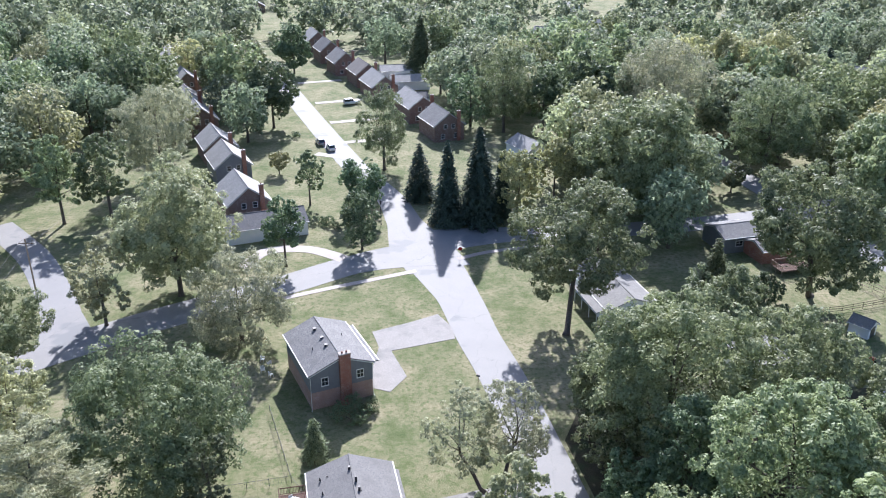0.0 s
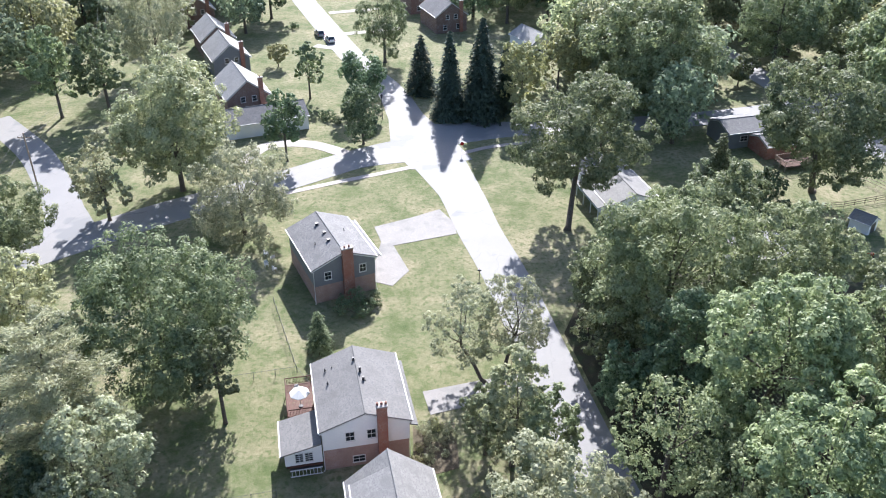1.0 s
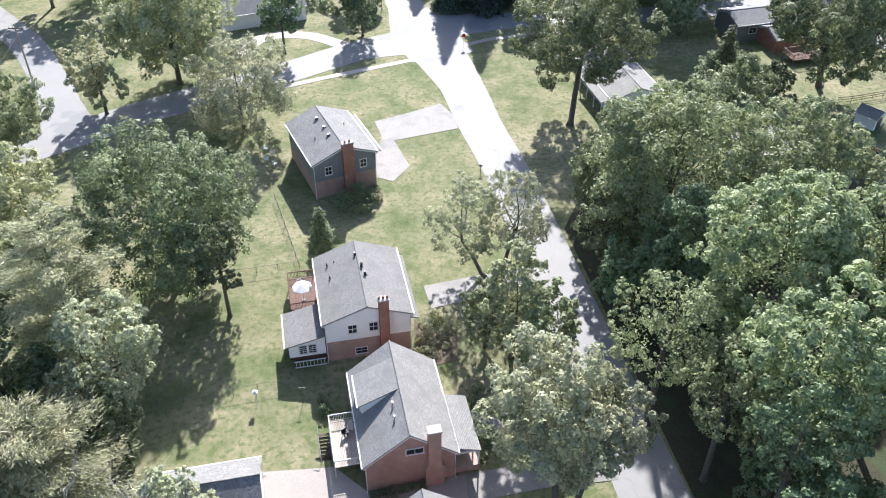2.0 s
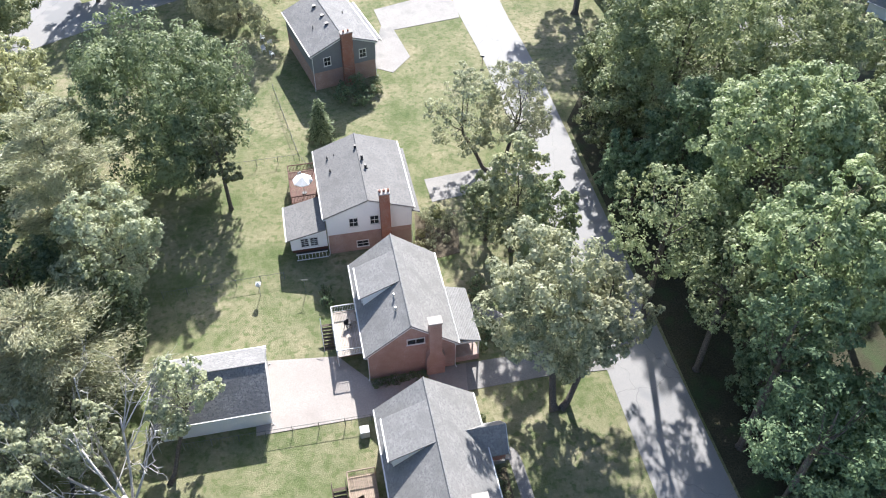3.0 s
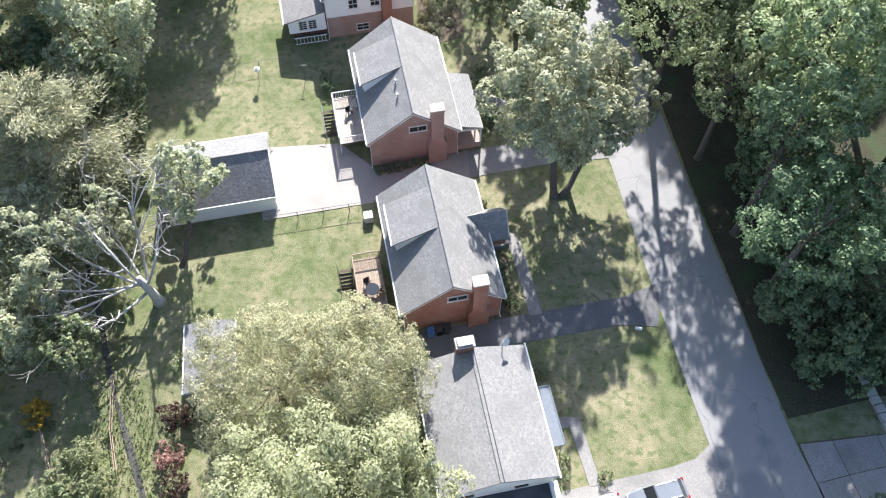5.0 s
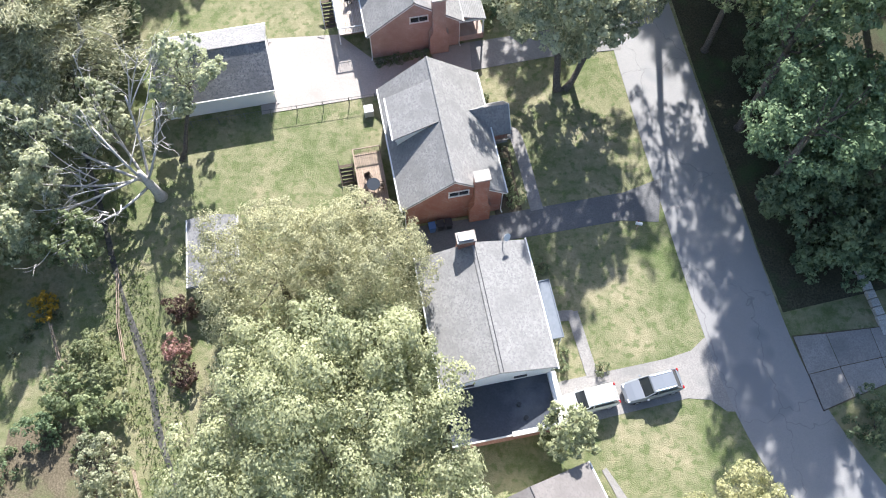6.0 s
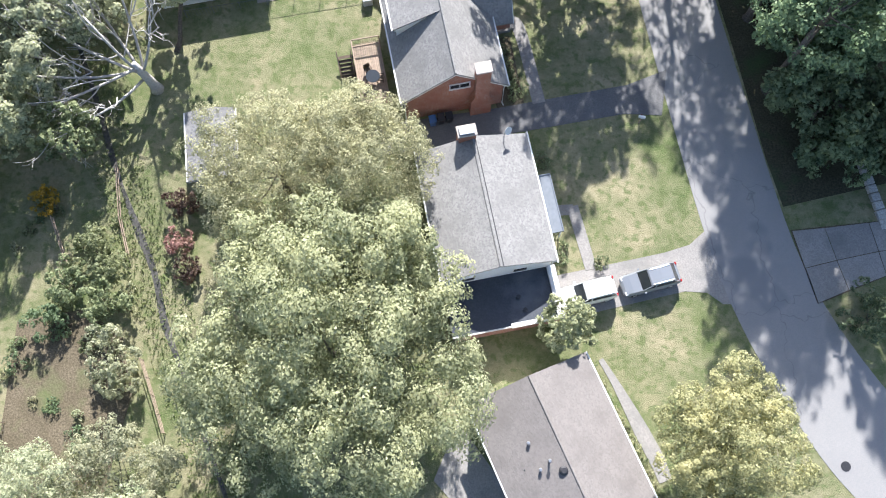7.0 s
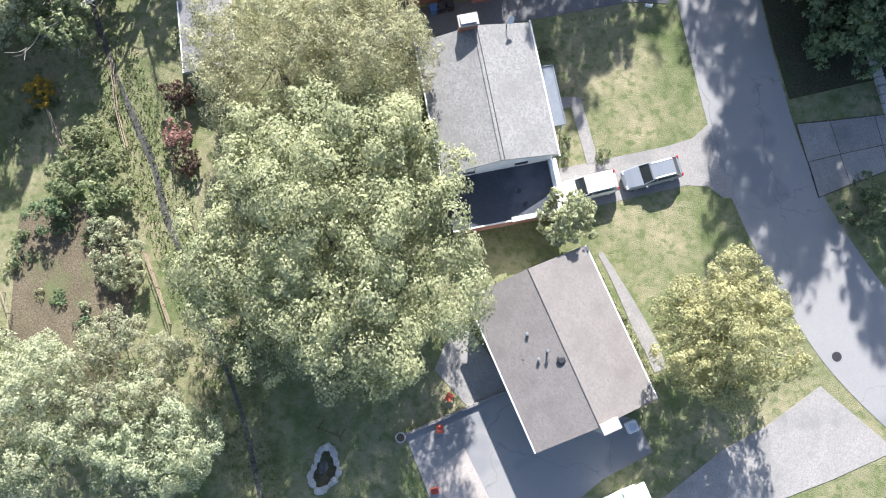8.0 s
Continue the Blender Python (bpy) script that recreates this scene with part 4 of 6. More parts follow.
part("porch_beam", join(box(6.45, -5.5, 2.7, 6.65, 1.1, 2.92), box(4.2, -5.5, 2.7, 6.45, -5.35, 2.95)), M_WHITE, hC)
part("porch_floor", box(4.1, -5.5, 0.0, 6.6, 1.1, 0.75), M_BRICK_PALE, hC)
for v in (-5.4, -3.2, -1.0, 1.0):
    part("porch_post", box(6.45, v - 0.07, 0.75, 6.59, v + 0.07, 2.7, 0.015), M_WHITE, hC)
part("front_door", box(4.1, -2.6, 0.75, 4.16, -1.7, 2.75), M_DARK, hC)
vent_pipe(hC, -0.9, -1.6, 6.5, 0.35, 0.07, True)
vent_pipe(hC, -1.0, -3.2, 6.4, 0.35, 0.07, True)
hD = cape(-0.6, 36.4, "red brick cape house with light grey roof and side chimney", M_BRICK)
wing(hD, 1, 1.5, 2.8, 6.0, 3.2, 1.75, M_BRICK, M_ROOF_LIGHT, 1.5)
window(hD, 4.12, -2.6, 1.2, 1.5, 1.2, 90, (3, 2))
part("door_step", join(box(4.2, 0.7, 0, 6.3, 2.5, 0.35), box(6.3, 0.9, 0, 6.7, 2.3, 0.18)), M_OLD_CONCRETE, hD)
deck(-9.3, 51.8, 12, 3.1, 5.6, 1.45, "sunlit pale deck with white rails behind the brick house", M_DECK_PALE, M_WHITE, (-2.2, 1.6, 1.1))
deck(-6.5, 33.6, 12, 2.4, 5.8, 1.1, "weathered grey-brown wooden deck with steps", M_WOOD, M_WOOD, (-2.0, 2.2, 1.2))

garage = house_shell("garage", "detached white garage with blue-grey shingle roof", -21.2, 44.5, 102, 6.7, 9.6, 2.6, 2.0, M_SIDING_WHITE, M_ROOF_GREY)
part("garage_door", join(*[box(-2.3, -4.86, 0.05 + k * 0.52, 2.3, -4.80, 0.53 + k * 0.52, 0.02) for k in range(4)]), M_WHITE, garage)

hE = house_shell("house", "low ranch house with pale grey roof and a shaded garage", 3.05, 20.75, 12, 8.3, 10.5, 4.3, 1.35, M_SIDING_WHITE, M_ROOF_LIGHT, rake=0.08)
part("ridge_strip", join(slab([(-0.42, -5.3, 5.67), (-0.34, -5.3, 5.69), (-0.34, 5.0, 5.69), (-0.42, 5.0, 5.67)], 0.03), slab([(0.2, -5.3, 5.76), (0.28, -5.3, 5.74), (0.28, 5.0, 5.74), (0.2, 5.0, 5.76)], 0.03)), M_DARK, hE, "dark ridge vent seams")
chimney(hE, -0.4, 5.45, 1.35, 0.8, 6.7, M_BRICK, flues=0)
part("flue_cover", join(box(-0.85, 5.2, 6.72, 0.05, 5.7, 6.82), box(-1.0, 5.1, 6.84, 0.2, 5.8, 6.90, 0.02)), M_METAL, hE)
part("dish_mast", tube([(2.6, 5.2, 4.7), (2.6, 5.2, 5.6), (2.8, 5.2, 5.9)], [0.04] * 3, 6), M_METAL, hE)
part("dish", tube([(2.85, 5.1, 6.0), (2.80, 5.18, 5.94), (2.76, 5.24, 5.90)], [0.34, 0.26, 0.05], 14), M_WHITE, hE, "grey satellite dish")
part("side_porch", join(box(4.6, -2.6, 2.45, 5.9, 2.2, 2.55), box(5.85, -2.65, 2.4, 5.93, 2.25, 2.62), box(4.6, 2.2, 2.4, 5.93, 2.28, 2.62), box(4.6, -2.68, 2.4, 5.93, -2.6, 2.62)), M_AWNING, hE, "grey panelled awning over the side door")
for v in (-2.5, 2.1):
    part("awning_post", box(5.78, v - 0.04, 0, 5.86, v + 0.04, 2.45), M_WHITE, hE)
gr = part("garage_wing", box(-4.2, -9.3, -0.1, 4.3, -5.3, 2.45), M_BRICK, hE, "brick garage wing with flat roof")
part("flat_roof", box(-4.35, -9.3, 2.45, 3.9, -5.25, 2.55), M_ROOF_MEMBRANE, gr, "black membrane roof")
part("parapet", join(box(3.85, -9.35, 2.2, 4.5, -5.25, 2.85), box(0.2, -9.5, 2.45, 3.85, -9.15, 2.72), box(-4.4, -9.42, 2.4, 0.2, -9.32, 2.6)), M_WHITE, gr)
part("roof_drain", cyl(1.2, -7.2, 2.55, 2.75, 0.18), M_DARK, gr)
part("roof_drain", cyl(1.5, -8.3, 2.55, 2.75, 0.18), M_DARK, gr)
part("garage_door", box(4.3, -9.0, 0.0, 4.36, -5.7, 2.1), M_WHITE, gr)
for u in (-2.4, 1.7):
    part("gable_vent", box(u - 0.5, -5.32, 3.2, u + 0.5, -5.24, 3.6), M_DARK, hE)
vent_pipe(hE, -2.4, -4.2, 4.95, 0.35)
vent_pipe(hE, -3.0, 4.0, 4.75, 0.25)

hF = house_shell("house", "ranch house with a plain taupe shingle roof and white gutters", 8.75, 1.95, 24.5, 9.0, 11.9, 3.7, 1.35, M_SIDING_WHITE, M_ROOF_TAUPE, down=True)
for u, v, h, c in ((-2.0, 1.9, 0.45, True), (-1.2, 0.2, 0.8, True), (-2.0, -0.1, 0.5, True), (-3.0, 0.3, 0.3, False)):
    vent_pipe(hF, u, v, 4.95 - abs(u) * 0.31, h, 0.07, c)
part("roof_vent", join(cyl(-0.55, -0.8, 4.6, 5.1, 0.28), cyl(-0.55, -0.8, 5.1, 5.22, 0.36, 0.2)), M_DARK, hF, "round dark roof ventilator")
part("chimney", join(box(0.0, -6.75, 0, 1.3, -6.0, 5.5), box(-0.06, -6.8, 5.5, 1.36, -5.95, 5.62)), M_STONE, hF, "pale stone chimney")
window(hF, -2.4, -5.92, 1.0, 1.2, 1.1, 0)

shedW = house_shell("shed", "small grey-roofed shed half hidden by a tree", -19.2, 26.4, 8, 3.4, 5.6, 2.3, 0.5, M_SIDING_GREY, M_ROOF_GREY, down=False)

shedS = house_shell("shed", "small shed with a pale mint-green roof beside the driveway", 14.3, -10.6, 24, 2.8, 4.0, 2.1, 0.5, M_SIDING_WHITE, M_MINT, down=False)

# ---- houses across the street and farther off ----
hH = house_shell("house", "white ranch house with blue-grey roof among trees", 28.4, 126.5, 14, 8.6, 16.5, 3.0, 1.6, M_SIDING_WHITE, M_ROOF_LIGHT)
part("porch_beam", box(-5.9, -7.5, 2.3, -5.75, 2, 2.5), M_WHITE, hH)
for v in (-7.4, -4.4, -1.4, 1.6):
    part("porch_post", box(-5.9, v - 0.06, 0, -5.78, v + 0.06, 2.3), M_WHITE, hH)
part("porch_roof", slab([(-6.1, -7.7, 2.55), (-4.4, -7.7, 3.0), (-4.4, 2.2, 3.0), (-6.1, 2.2, 2.55)], 0.12), M_ROOF_LIGHT, hH)
hH2 = house_shell("house", "grey-sided house with light grey roof behind a fenced yard", 56.5, 150.5, 105, 7.5, 8.5, 3.2, 1.2, M_SIDING_GREY, M_ROOF_GREY)
window(hH2, -3.77, 1.0, 1.4, 1.4, 1.0, -90)
hH3 = house_shell("house", "low brick addition with grey roof and a wooden deck", 62.0, 145.0, 105, 6.0, 7.5, 2.6, 1.0, M_BRICK, M_ROOF_GREY)
deck(63.6, 138.4, 15, 6.5, 3.2, 1.0, "wooden deck with diagonal steps behind the brick addition", M_WOOD_RED, M_WOOD, None)
house_shell("house", "pale-roofed house nearly hidden under trees", 46.5, 102, 10, 8, 12, 3, 1.4, M_SIDING_WHITE, M_ROOF_LIGHT)

def village_house(x, y, rz, w, l, eave, rise, wall, roof, label, upper=None, split=0.0, chim=True):
    h = house_shell("house", label, x, y, rz, w, l, eave, rise, wall, roof, upper, split, group="far houses", down=False)
    for u in (-w * 0.22, w * 0.22):
        window(h, u, -l / 2 - (0.04 if upper else 0.0), 0.9, 0.95, 1.2, 0, (1, 2))
        if eave + rise * 0.4 > 4.4:
            window(h, u * 0.6, -l / 2 - (0.04 if upper else 0.0), eave - 1.0, 0.85, 1.1, 0, (1, 2))
    for v in np.linspace(-l * 0.32, l * 0.32, 3):
        window(h, w / 2 + (0.04 if upper else 0.0), v, 0.9, 0.95, 1.2, 90, (1, 2))
    if chim:
        chimney(h, w * 0.3, -l / 2 - 0.3, 0.9, 0.6, eave + rise + 0.5, M_BRICK, flues=1)
    return h


hG1 = village_house(-42.6, 167.4, 25, 8.8, 13, 4.4, 3.4, M_BRICK_BROWN, M_ROOF_PALE, "red brick house with steep grey roof and white trim")
village_house(-36.0, 156.3, 112, 8.0, 16, 2.9, 1.7, M_SIDING_WHITE, M_ROOF_DARK, "long ranch house with dark grey roof", chim=False)
village_house(-51.0, 190.5, 25, 8.2, 12, 4.6, 3.2, M_SIDING_GREY, M_ROOF_PALE, "grey gabled house with white trim and dormer")
village_house(-57.5, 205.5, 25, 8.0, 12, 4.4, 3.2, M_BRICK_BROWN, M_ROOF_PALE, "brick house with pale grey roof")
village_house(-68.5, 230, 25, 8.4, 12, 4.6, 3.4, M_BRICK_BROWN, M_ROOF_PALE, "dark brick gabled house with white windows")
village_house(-77, 250, 25, 8.0, 12, 4.4, 3.2, M_SIDING_WHITE, M_ROOF_PALE, "white gabled house with pale roof")
village_house(-85, 275, 25, 8.4, 12, 4.6, 3.4, M_BRICK_BROWN, M_ROOF_PALE, "brick house with pale roof")
village_house(-96, 302, 25, 8.4, 14, 4.6, 3.0, M_SIDING_WHITE, M_ROOF_PALE, "white house with pale hipped roof")
village_house(-0.5, 226, 22, 8.6, 12, 4.6, 3.2, M_BRICK_BROWN, M_ROOF_GREY, "brick house with steep grey gables")
village_house(-8.5, 246, 22, 8.6, 15, 4.6, 3.0, M_BRICK_BROWN, M_ROOF_PALE, "brick house with pale grey roof")
village_house(-21, 272, 22, 8.6, 14, 4.6, 3.2, M_BRICK_BROWN, M_ROOF_PALE, "brick house with steep pale roof")
village_house(-27.5, 290, 22, 8.4, 12, 4.6, 3.2, M_BRICK_BROWN, M_ROOF_TAUPE, "brick house with brownish roof")
village_house(-37, 308, 22, 8.4, 12, 4.8, 3.4, M_BRICK_BROWN, M_ROOF_GREY, "brick house with tall gable")
village_house(-45, 330, 22, 8.4, 12, 4.8, 3.4, M_BRICK_BROWN, M_ROOF_DARK, "brick house with dark roof")
village_house(-53, 352, 22, 8.4, 12, 4.8, 3.4, M_BRICK_BROWN, M_ROOF_PALE, "brick house with pale roof")
village_house(-11.5, 283, 100, 7, 13, 3.0, 1.6, M_SIDING_WHITE, M_ROOF_PALE, "low white house with pale roof", chim=False)
village_house(-9.5, 260, 100, 6, 9, 2.6, 1.4, M_SIDING_WHITE, M_ROOF_DARK, "grey-roofed garage behind the houses", chim=False)
village_house(-15.5, 300, 100, 7, 14, 3.0, 1.4, M_SIDING_WHITE, M_ROOF_PALE, "low white-roofed building behind houses", chim=False)
village_house(22, 207, 30, 7, 10, 3.0, 1.8, M_SIDING_WHITE, M_ROOF_PALE, "white house behind the spruces", chim=False)
for x, y, rz in ((35, 334, 30), (8, 334, 100), (72, 397, 100), (67, 450, 20), (148, 346, 70), (147, 288, 60), (-60, 432, 100), (-105, 325, 20), (-150, 300, 40), (110, 420, 80), (30, 420, 30), (-20, 430, 110),
                 (170, 400, 50), (-100, 460, 20), (10, 500, 90), (100, 520, 30), (-60, 520, 60), (190, 330, 20), (140, 470, 100), (-140, 400, 70), (118, 215, 80), (128, 190, 70), (46, 372, 60)):
    village_house(x, y, rz, 8.4, 13, 3.4, 2.4, M_SIDING_WHITE if (x + y) % 2 else M_BRICK_BROWN, M_ROOF_PALE, "distant house with pale roof between trees", chim=False)

# ---- trees near the street ----
OAK, MAPLE = "large oak with dense dark green crown", "broad maple with bright green crown"
broadleaf(-32.0, 77.0, 9.8, 8.8, 19.5, M_OAK, OAK, seed=1, lumps=56, density=18)
broadleaf(-24.8, 71.0, 3.4, 5.2, 14.4, M_OAK, "slender young tree with sparse crown", seed=2, lumps=18, open_=0.6, density=12)
broadleaf(-45.0, 128.5, 9.9, 11.8, 24.2, M_SILVER, "large maple turning yellow-green", seed=3, lumps=52, density=15, size=0.25)
broadleaf(-31.0, 112.5, 7.7, 8.2, 16.2, M_PALE, "round willow-like tree with fine light leaves", seed=4, lumps=40, density=18, size=0.2, width=0.5, droop=0.8)
broadleaf(-54.0, 118.0, 6.0, 6.8, 15.0, M_OLIVE, "sparse ornamental tree with thin foliage", seed=5, lumps=26, open_=0.7, density=11)
broadleaf(-63, 105.6, 6.4, 5.4, 13.0, M_MAPLE, "roadside maple with a full crown", seed=6, lumps=28)
broadleaf(-78.5, 161, 6.0, 8.4, 19.5, M_MAPLE, "tall yard tree with bare lower trunk", seed=7, lumps=26, density=11, size=0.27, open_=0.3)
broadleaf(-69.5, 163.5, 5.9, 8.4, 19.5, M_OAK, "tall yard tree with bare lower trunk", seed=8, lumps=26, density=11, size=0.27, open_=0.3)
broadleaf(-66, 187.5, 9.4, 10.6, 23, M_PALE, "large willow with hanging pale foliage", seed=9, lumps=38, density=12, size=0.3, width=0.3, droop=1.5)
broadleaf(-48.4, 233.5, 7.8, 8.8, 19.5, M_DARKLEAF, "dense dark green round tree on a lawn", seed=10, lumps=34, density=9, size=0.35)
broadleaf(-67.5, 265, 11.2, 9.6, 22, M_MAPLE, "spreading pale green tree behind houses", seed=11, lumps=36, density=8, size=0.36)
broadleaf(-54.2, 305.5, 6.4, 8.4, 17.8, M_DARKLEAF, "dense oval dark green tree", seed=12, lumps=34, density=9, size=0.38)
broadleaf(-29.0, 140.3, 4.0, 5.9, 14.0, M_DARKLEAF, "dense oval pear tree beside the driveway", seed=13, lumps=34, density=16, size=0.22)
broadleaf(-17.0, 166.5, 4.9, 6.0, 13.4, M_DARKLEAF, "dense dark tree on the corner lawn", seed=14, lumps=32, density=14, size=0.25)
broadleaf(-15.6, 148.0, 4.0, 6.2, 12.6, M_DARKLEAF, "dense conical tree on the corner lawn", seed=15, lumps=34, density=16, size=0.22)
broadleaf(-29.1, 171.9, 3.6, 5.4, 12.8, M_OAK, "small grey-green street tree", seed=16, lumps=22, density=12, size=0.24, open_=0.35)
broadleaf(-39.6, 193, 2.8, 2.6, 5.8, M_YELLOWGREEN, "small yellow-green ornamental tree", seed=17, lumps=16, density=14, size=0.24)
broadleaf(-14.4, 196, 7.0, 10.2, 21.5, M_OAK, "tall feathery tree with drooping foliage", seed=18, lumps=40, density=12, size=0.3, width=0.3, droop=1.6)
conifer(-5.2, 175.5, 4.4, 13.5, M_SPRUCE, "dark spruce at the street corner", 1)
conifer(1.0, 161.5, 4.2, 18.5, M_SPRUCE, "tall dark spruce at the street corner", 2)
conifer(7.4, 161.8, 5.2, 21.0, M_SPRUCE, "tall broad dark spruce at the street corner", 3)
conifer(12.2, 165.5, 3.0, 15.0, M_SPRUCE, "dark spruce behind the corner", 7)
conifer(-8, 301, 7.4, 22, M_OAK, "large blue-green spruce behind the houses", 4)
conifer(33, 240, 2.5, 12, M_SPRUCE, "small dark spruce between houses", 5)
conifer(120, 262, 6, 18, M_SPRUCE, "dark spruce far off among trees", 6)
broadleaf(20.9, 119.8, 11.0, 8.6, 23.0, M_OAK, "tall sycamore with open lobed crown and long bare trunk", seed=20, lumps=46, density=11, size=0.24, open_=0.55, lean=(-1.6, -5.0))
broadleaf(15.4, 162.5, 5.2, 7.4, 16.0, M_YELLOWGREEN, "yellow-green maple at the corner", seed=21, lumps=28, density=12, size=0.27)
broadleaf(25.0, 178, 5.2, 6.0, 13.4, M_YELLOWGREEN, "yellow-green maple behind the corner", seed=22, lumps=26, density=11, size=0.3)
broadleaf(41.8, 166, 12.8, 11.4, 25, M_MAPLE, "huge round maple with bright crown", seed=23, lumps=60, density=11, size=0.31)
broadleaf(59, 222, 13.2, 12, 27, M_PALE, "huge pale green feathery tree", seed=24, lumps=56, density=8, size=0.36, width=0.35)
broadleaf(77, 191.5, 9.7, 11.2, 24.5, M_OAK, "large round grey-green tree", seed=25, lumps=44, density=10, size=0.33, width=0.35)
broadleaf(97, 261, 14.5, 10, 22, M_YELLOWGREEN, "wide spreading yellow-green tree", seed=26, lumps=50, density=7, size=0.4)
broadleaf(39, 218, 7.6, 11.2, 24.5, M_DARKLEAF, "tall dark green leafy tree", seed=27, lumps=36, density=9, size=0.35)
broadleaf(17, 229, 8.0, 11.6, 25, M_OAK, "tall grey-green tree with drooping foliage", seed=28, lumps=40, density=10, size=0.34, width=0.3, droop=1.3)
broadleaf(28, 229, 5.8, 8.4, 19, M_DARKLEAF, "dark tree between houses", seed=29, lumps=28, density=9, size=0.34)
broadleaf(60.5, 125.5, 12.2, 10.5, 25, M_OAK, "spreading tree over a back yard, trunk in view", seed=30, lumps=48, density=10, size=0.26, open_=0.45, lean=(2.6, 3.0))
broadleaf(96, 204.5, 6.6, 7.4, 16.6, M_MAPLE, "round green tree in a back yard", seed=31, lumps=28, density=9, size=0.33)
broadleaf(94, 173, 9.6, 9, 20, M_MAPLE, "round green tree in a back yard", seed=32, lumps=34, density=9, size=0.32)
broadleaf(65.6, 180, 4.1, 3.3, 7.8, M_OAK, "small round grey tree", seed=33, lumps=18, density=11, size=0.28)
conifer(48, 133.5, 3.0, 9.2, M_OAK, "young light green conifer", 8)
broadleaf(51, 118.5, 4.3, 4.4, 9.0, M_DARKLEAF, "dense dark yard shrub tree", seed=34, lumps=24, density=14, size=0.22)
# the wood along the street
for k, (x, y, r, rz, top, m, op) in enumerate((
        (26.5, 81.5, 9.8, 10.6, 24.5, M_MAPLE, 0.1), (30.2, 59.9, 8.1, 9.0, 27.8, M_MAPLE, 0.25), (20.3, 55.4, 5.9, 6.7, 21.0, M_MAPLE, 0.6), (29.7, 45.9, 6.7, 8.6, 26.4, M_MAPLE, 0.25),
        (26.5, 40.1, 4.7, 7.6, 23.2, M_DARKLEAF, 0.6), (27.5, 33.1, 6.1, 5.9, 19.6, M_DARKLEAF, 0.6), (31.2, 30.6, 5.2, 4.4, 9.2, M_DARKLEAF, 0.0), (37.0, 27.5, 4.6, 4.4, 9.0, M_DARKLEAF, 0.0), (31.8, 26.6, 3.2, 2.9, 6.0, M_DARKLEAF, 0.0), (31.6, 37.2, 6.0, 5.4, 11.4, M_DARKLEAF, 0.0), (30.6, 45.5, 5.0, 5.4, 11.0, M_DARKLEAF, 0.0), (28.0, 54.5, 5.4, 6.0, 13.0, M_DARKLEAF, 0.0), (26.8, 63.0, 4.6, 5.0, 11.0, M_DARKLEAF, 0.0), (41.0, 84.0, 8.0, 9.0, 21.0, M_MAPLE, 0.1),
        (40.5, 59.4, 7.2, 8.1, 25.5, M_MAPLE, 0.25), (39.6, 45.0, 6.8, 8.1, 24.6, M_MAPLE, 0.25), (38.7, 32.4, 6.3, 7.2, 22.8, M_OAK, 0.25), (38.0, 100.0, 6.5, 8.0, 19.0, M_OAK, 0.1), (30.0, 98.0, 5.5, 7.0, 16.0, M_MAPLE, 0.1),
        (24.3, 48.6, 4.9, 5.6, 18.3, M_MAPLE, 0.6), (20.6, 90.0, 5.0, 6.0, 13.0, M_OAK, 0.1), (20.0, 80.0, 4.4, 5.5, 12.0, M_OAK, 0.1), (21.2, 71.0, 4.6, 5.5, 12.0, M_DARKLEAF, 0.1), (24.5, 97.0, 5.0, 6.0, 14.0, M_MAPLE, 0.1), (26.3, 70.0, 6.0, 8.0, 19.0, M_DARKLEAF, 0.15), (55.0, 78.0, 8.0, 9.0, 20.0, M_OAK, 0.1), (56.0, 58.0, 8.0, 9.0, 20.0, M_OAK, 0.1))):
    broadleaf(x, y, r, rz, top, m, "dense roadside wood tree with rounded leafy boughs", name="tree", seed=40 + k, lumps=int(18 + r * 3), density=15 if op < 0.5 else 6.5, size=0.215 if op < 0.5 else 0.17, open_=op)
broadleaf(2.0, 80.0, 4.7, 6.2, 13.8, M_PALE, "airy pale-leaved street tree with leaning limbs", seed=70, lumps=34, open_=0.6, density=11, width=0.4, lean=(3.0, -2.0))
broadleaf(8.2, 80.5, 4.7, 6.2, 14.4, M_PALE, "airy pale-leaved street tree", seed=71, lumps=34, open_=0.35, density=15, width=0.4, lean=(-1.5, -2.0))
broadleaf(4.4, 66.2, 2.8, 4.4, 9.6, M_MAPLE, "dense green yard tree", seed=72, lumps=22, density=18, size=0.19)
broadleaf(7.2, 64.6, 3.7, 8.0, 16.4, M_SILVER, "columnar green tree beside the street", seed=73, lumps=30, density=17, size=0.2)
broadleaf(10.2, 61.5, 3.6, 6.6, 13.6, M_MAPLE, "columnar green tree beside the street", seed=74, lumps=26, density=17, size=0.2)
broadleaf(9.4, 47.2, 6.6, 7.8, 19.0, M_PALE, "grey-green maple in a front lawn", seed=75, lumps=36, open_=0.2, density=16, size=0.2, lean=(0.8, -3.4))
broadleaf(14.2, 47.6, 4.5, 6.0, 16.6, M_PALE, "grey-green maple limb over the street", seed=76, lumps=22, open_=0.25, density=16, size=0.2, lean=(-3.4, -3.6))
broadleaf(-12.8, 22.8, 6.3, 5.0, 12.2, M_OLIVE, "olive-green fine-leaved tree behind the ranch house", seed=77, lumps=46, density=52, size=0.105, width=0.5)
broadleaf(-6.2, 23.4, 6.0, 4.9, 11.8, M_OLIVE, "olive-green fine-leaved tree beside the ranch house", seed=78, lumps=46, density=52, size=0.105, width=0.5)
silver_maple = broadleaf(-7.9, 9.0, 10.4, 6.4, 14.6, M_SILVER, "huge sunlit silver maple with layered boughs", seed=79, lumps=54, density=54, size=0.126)
silver_maple.scale = (1.0, 1.12, 1.0)
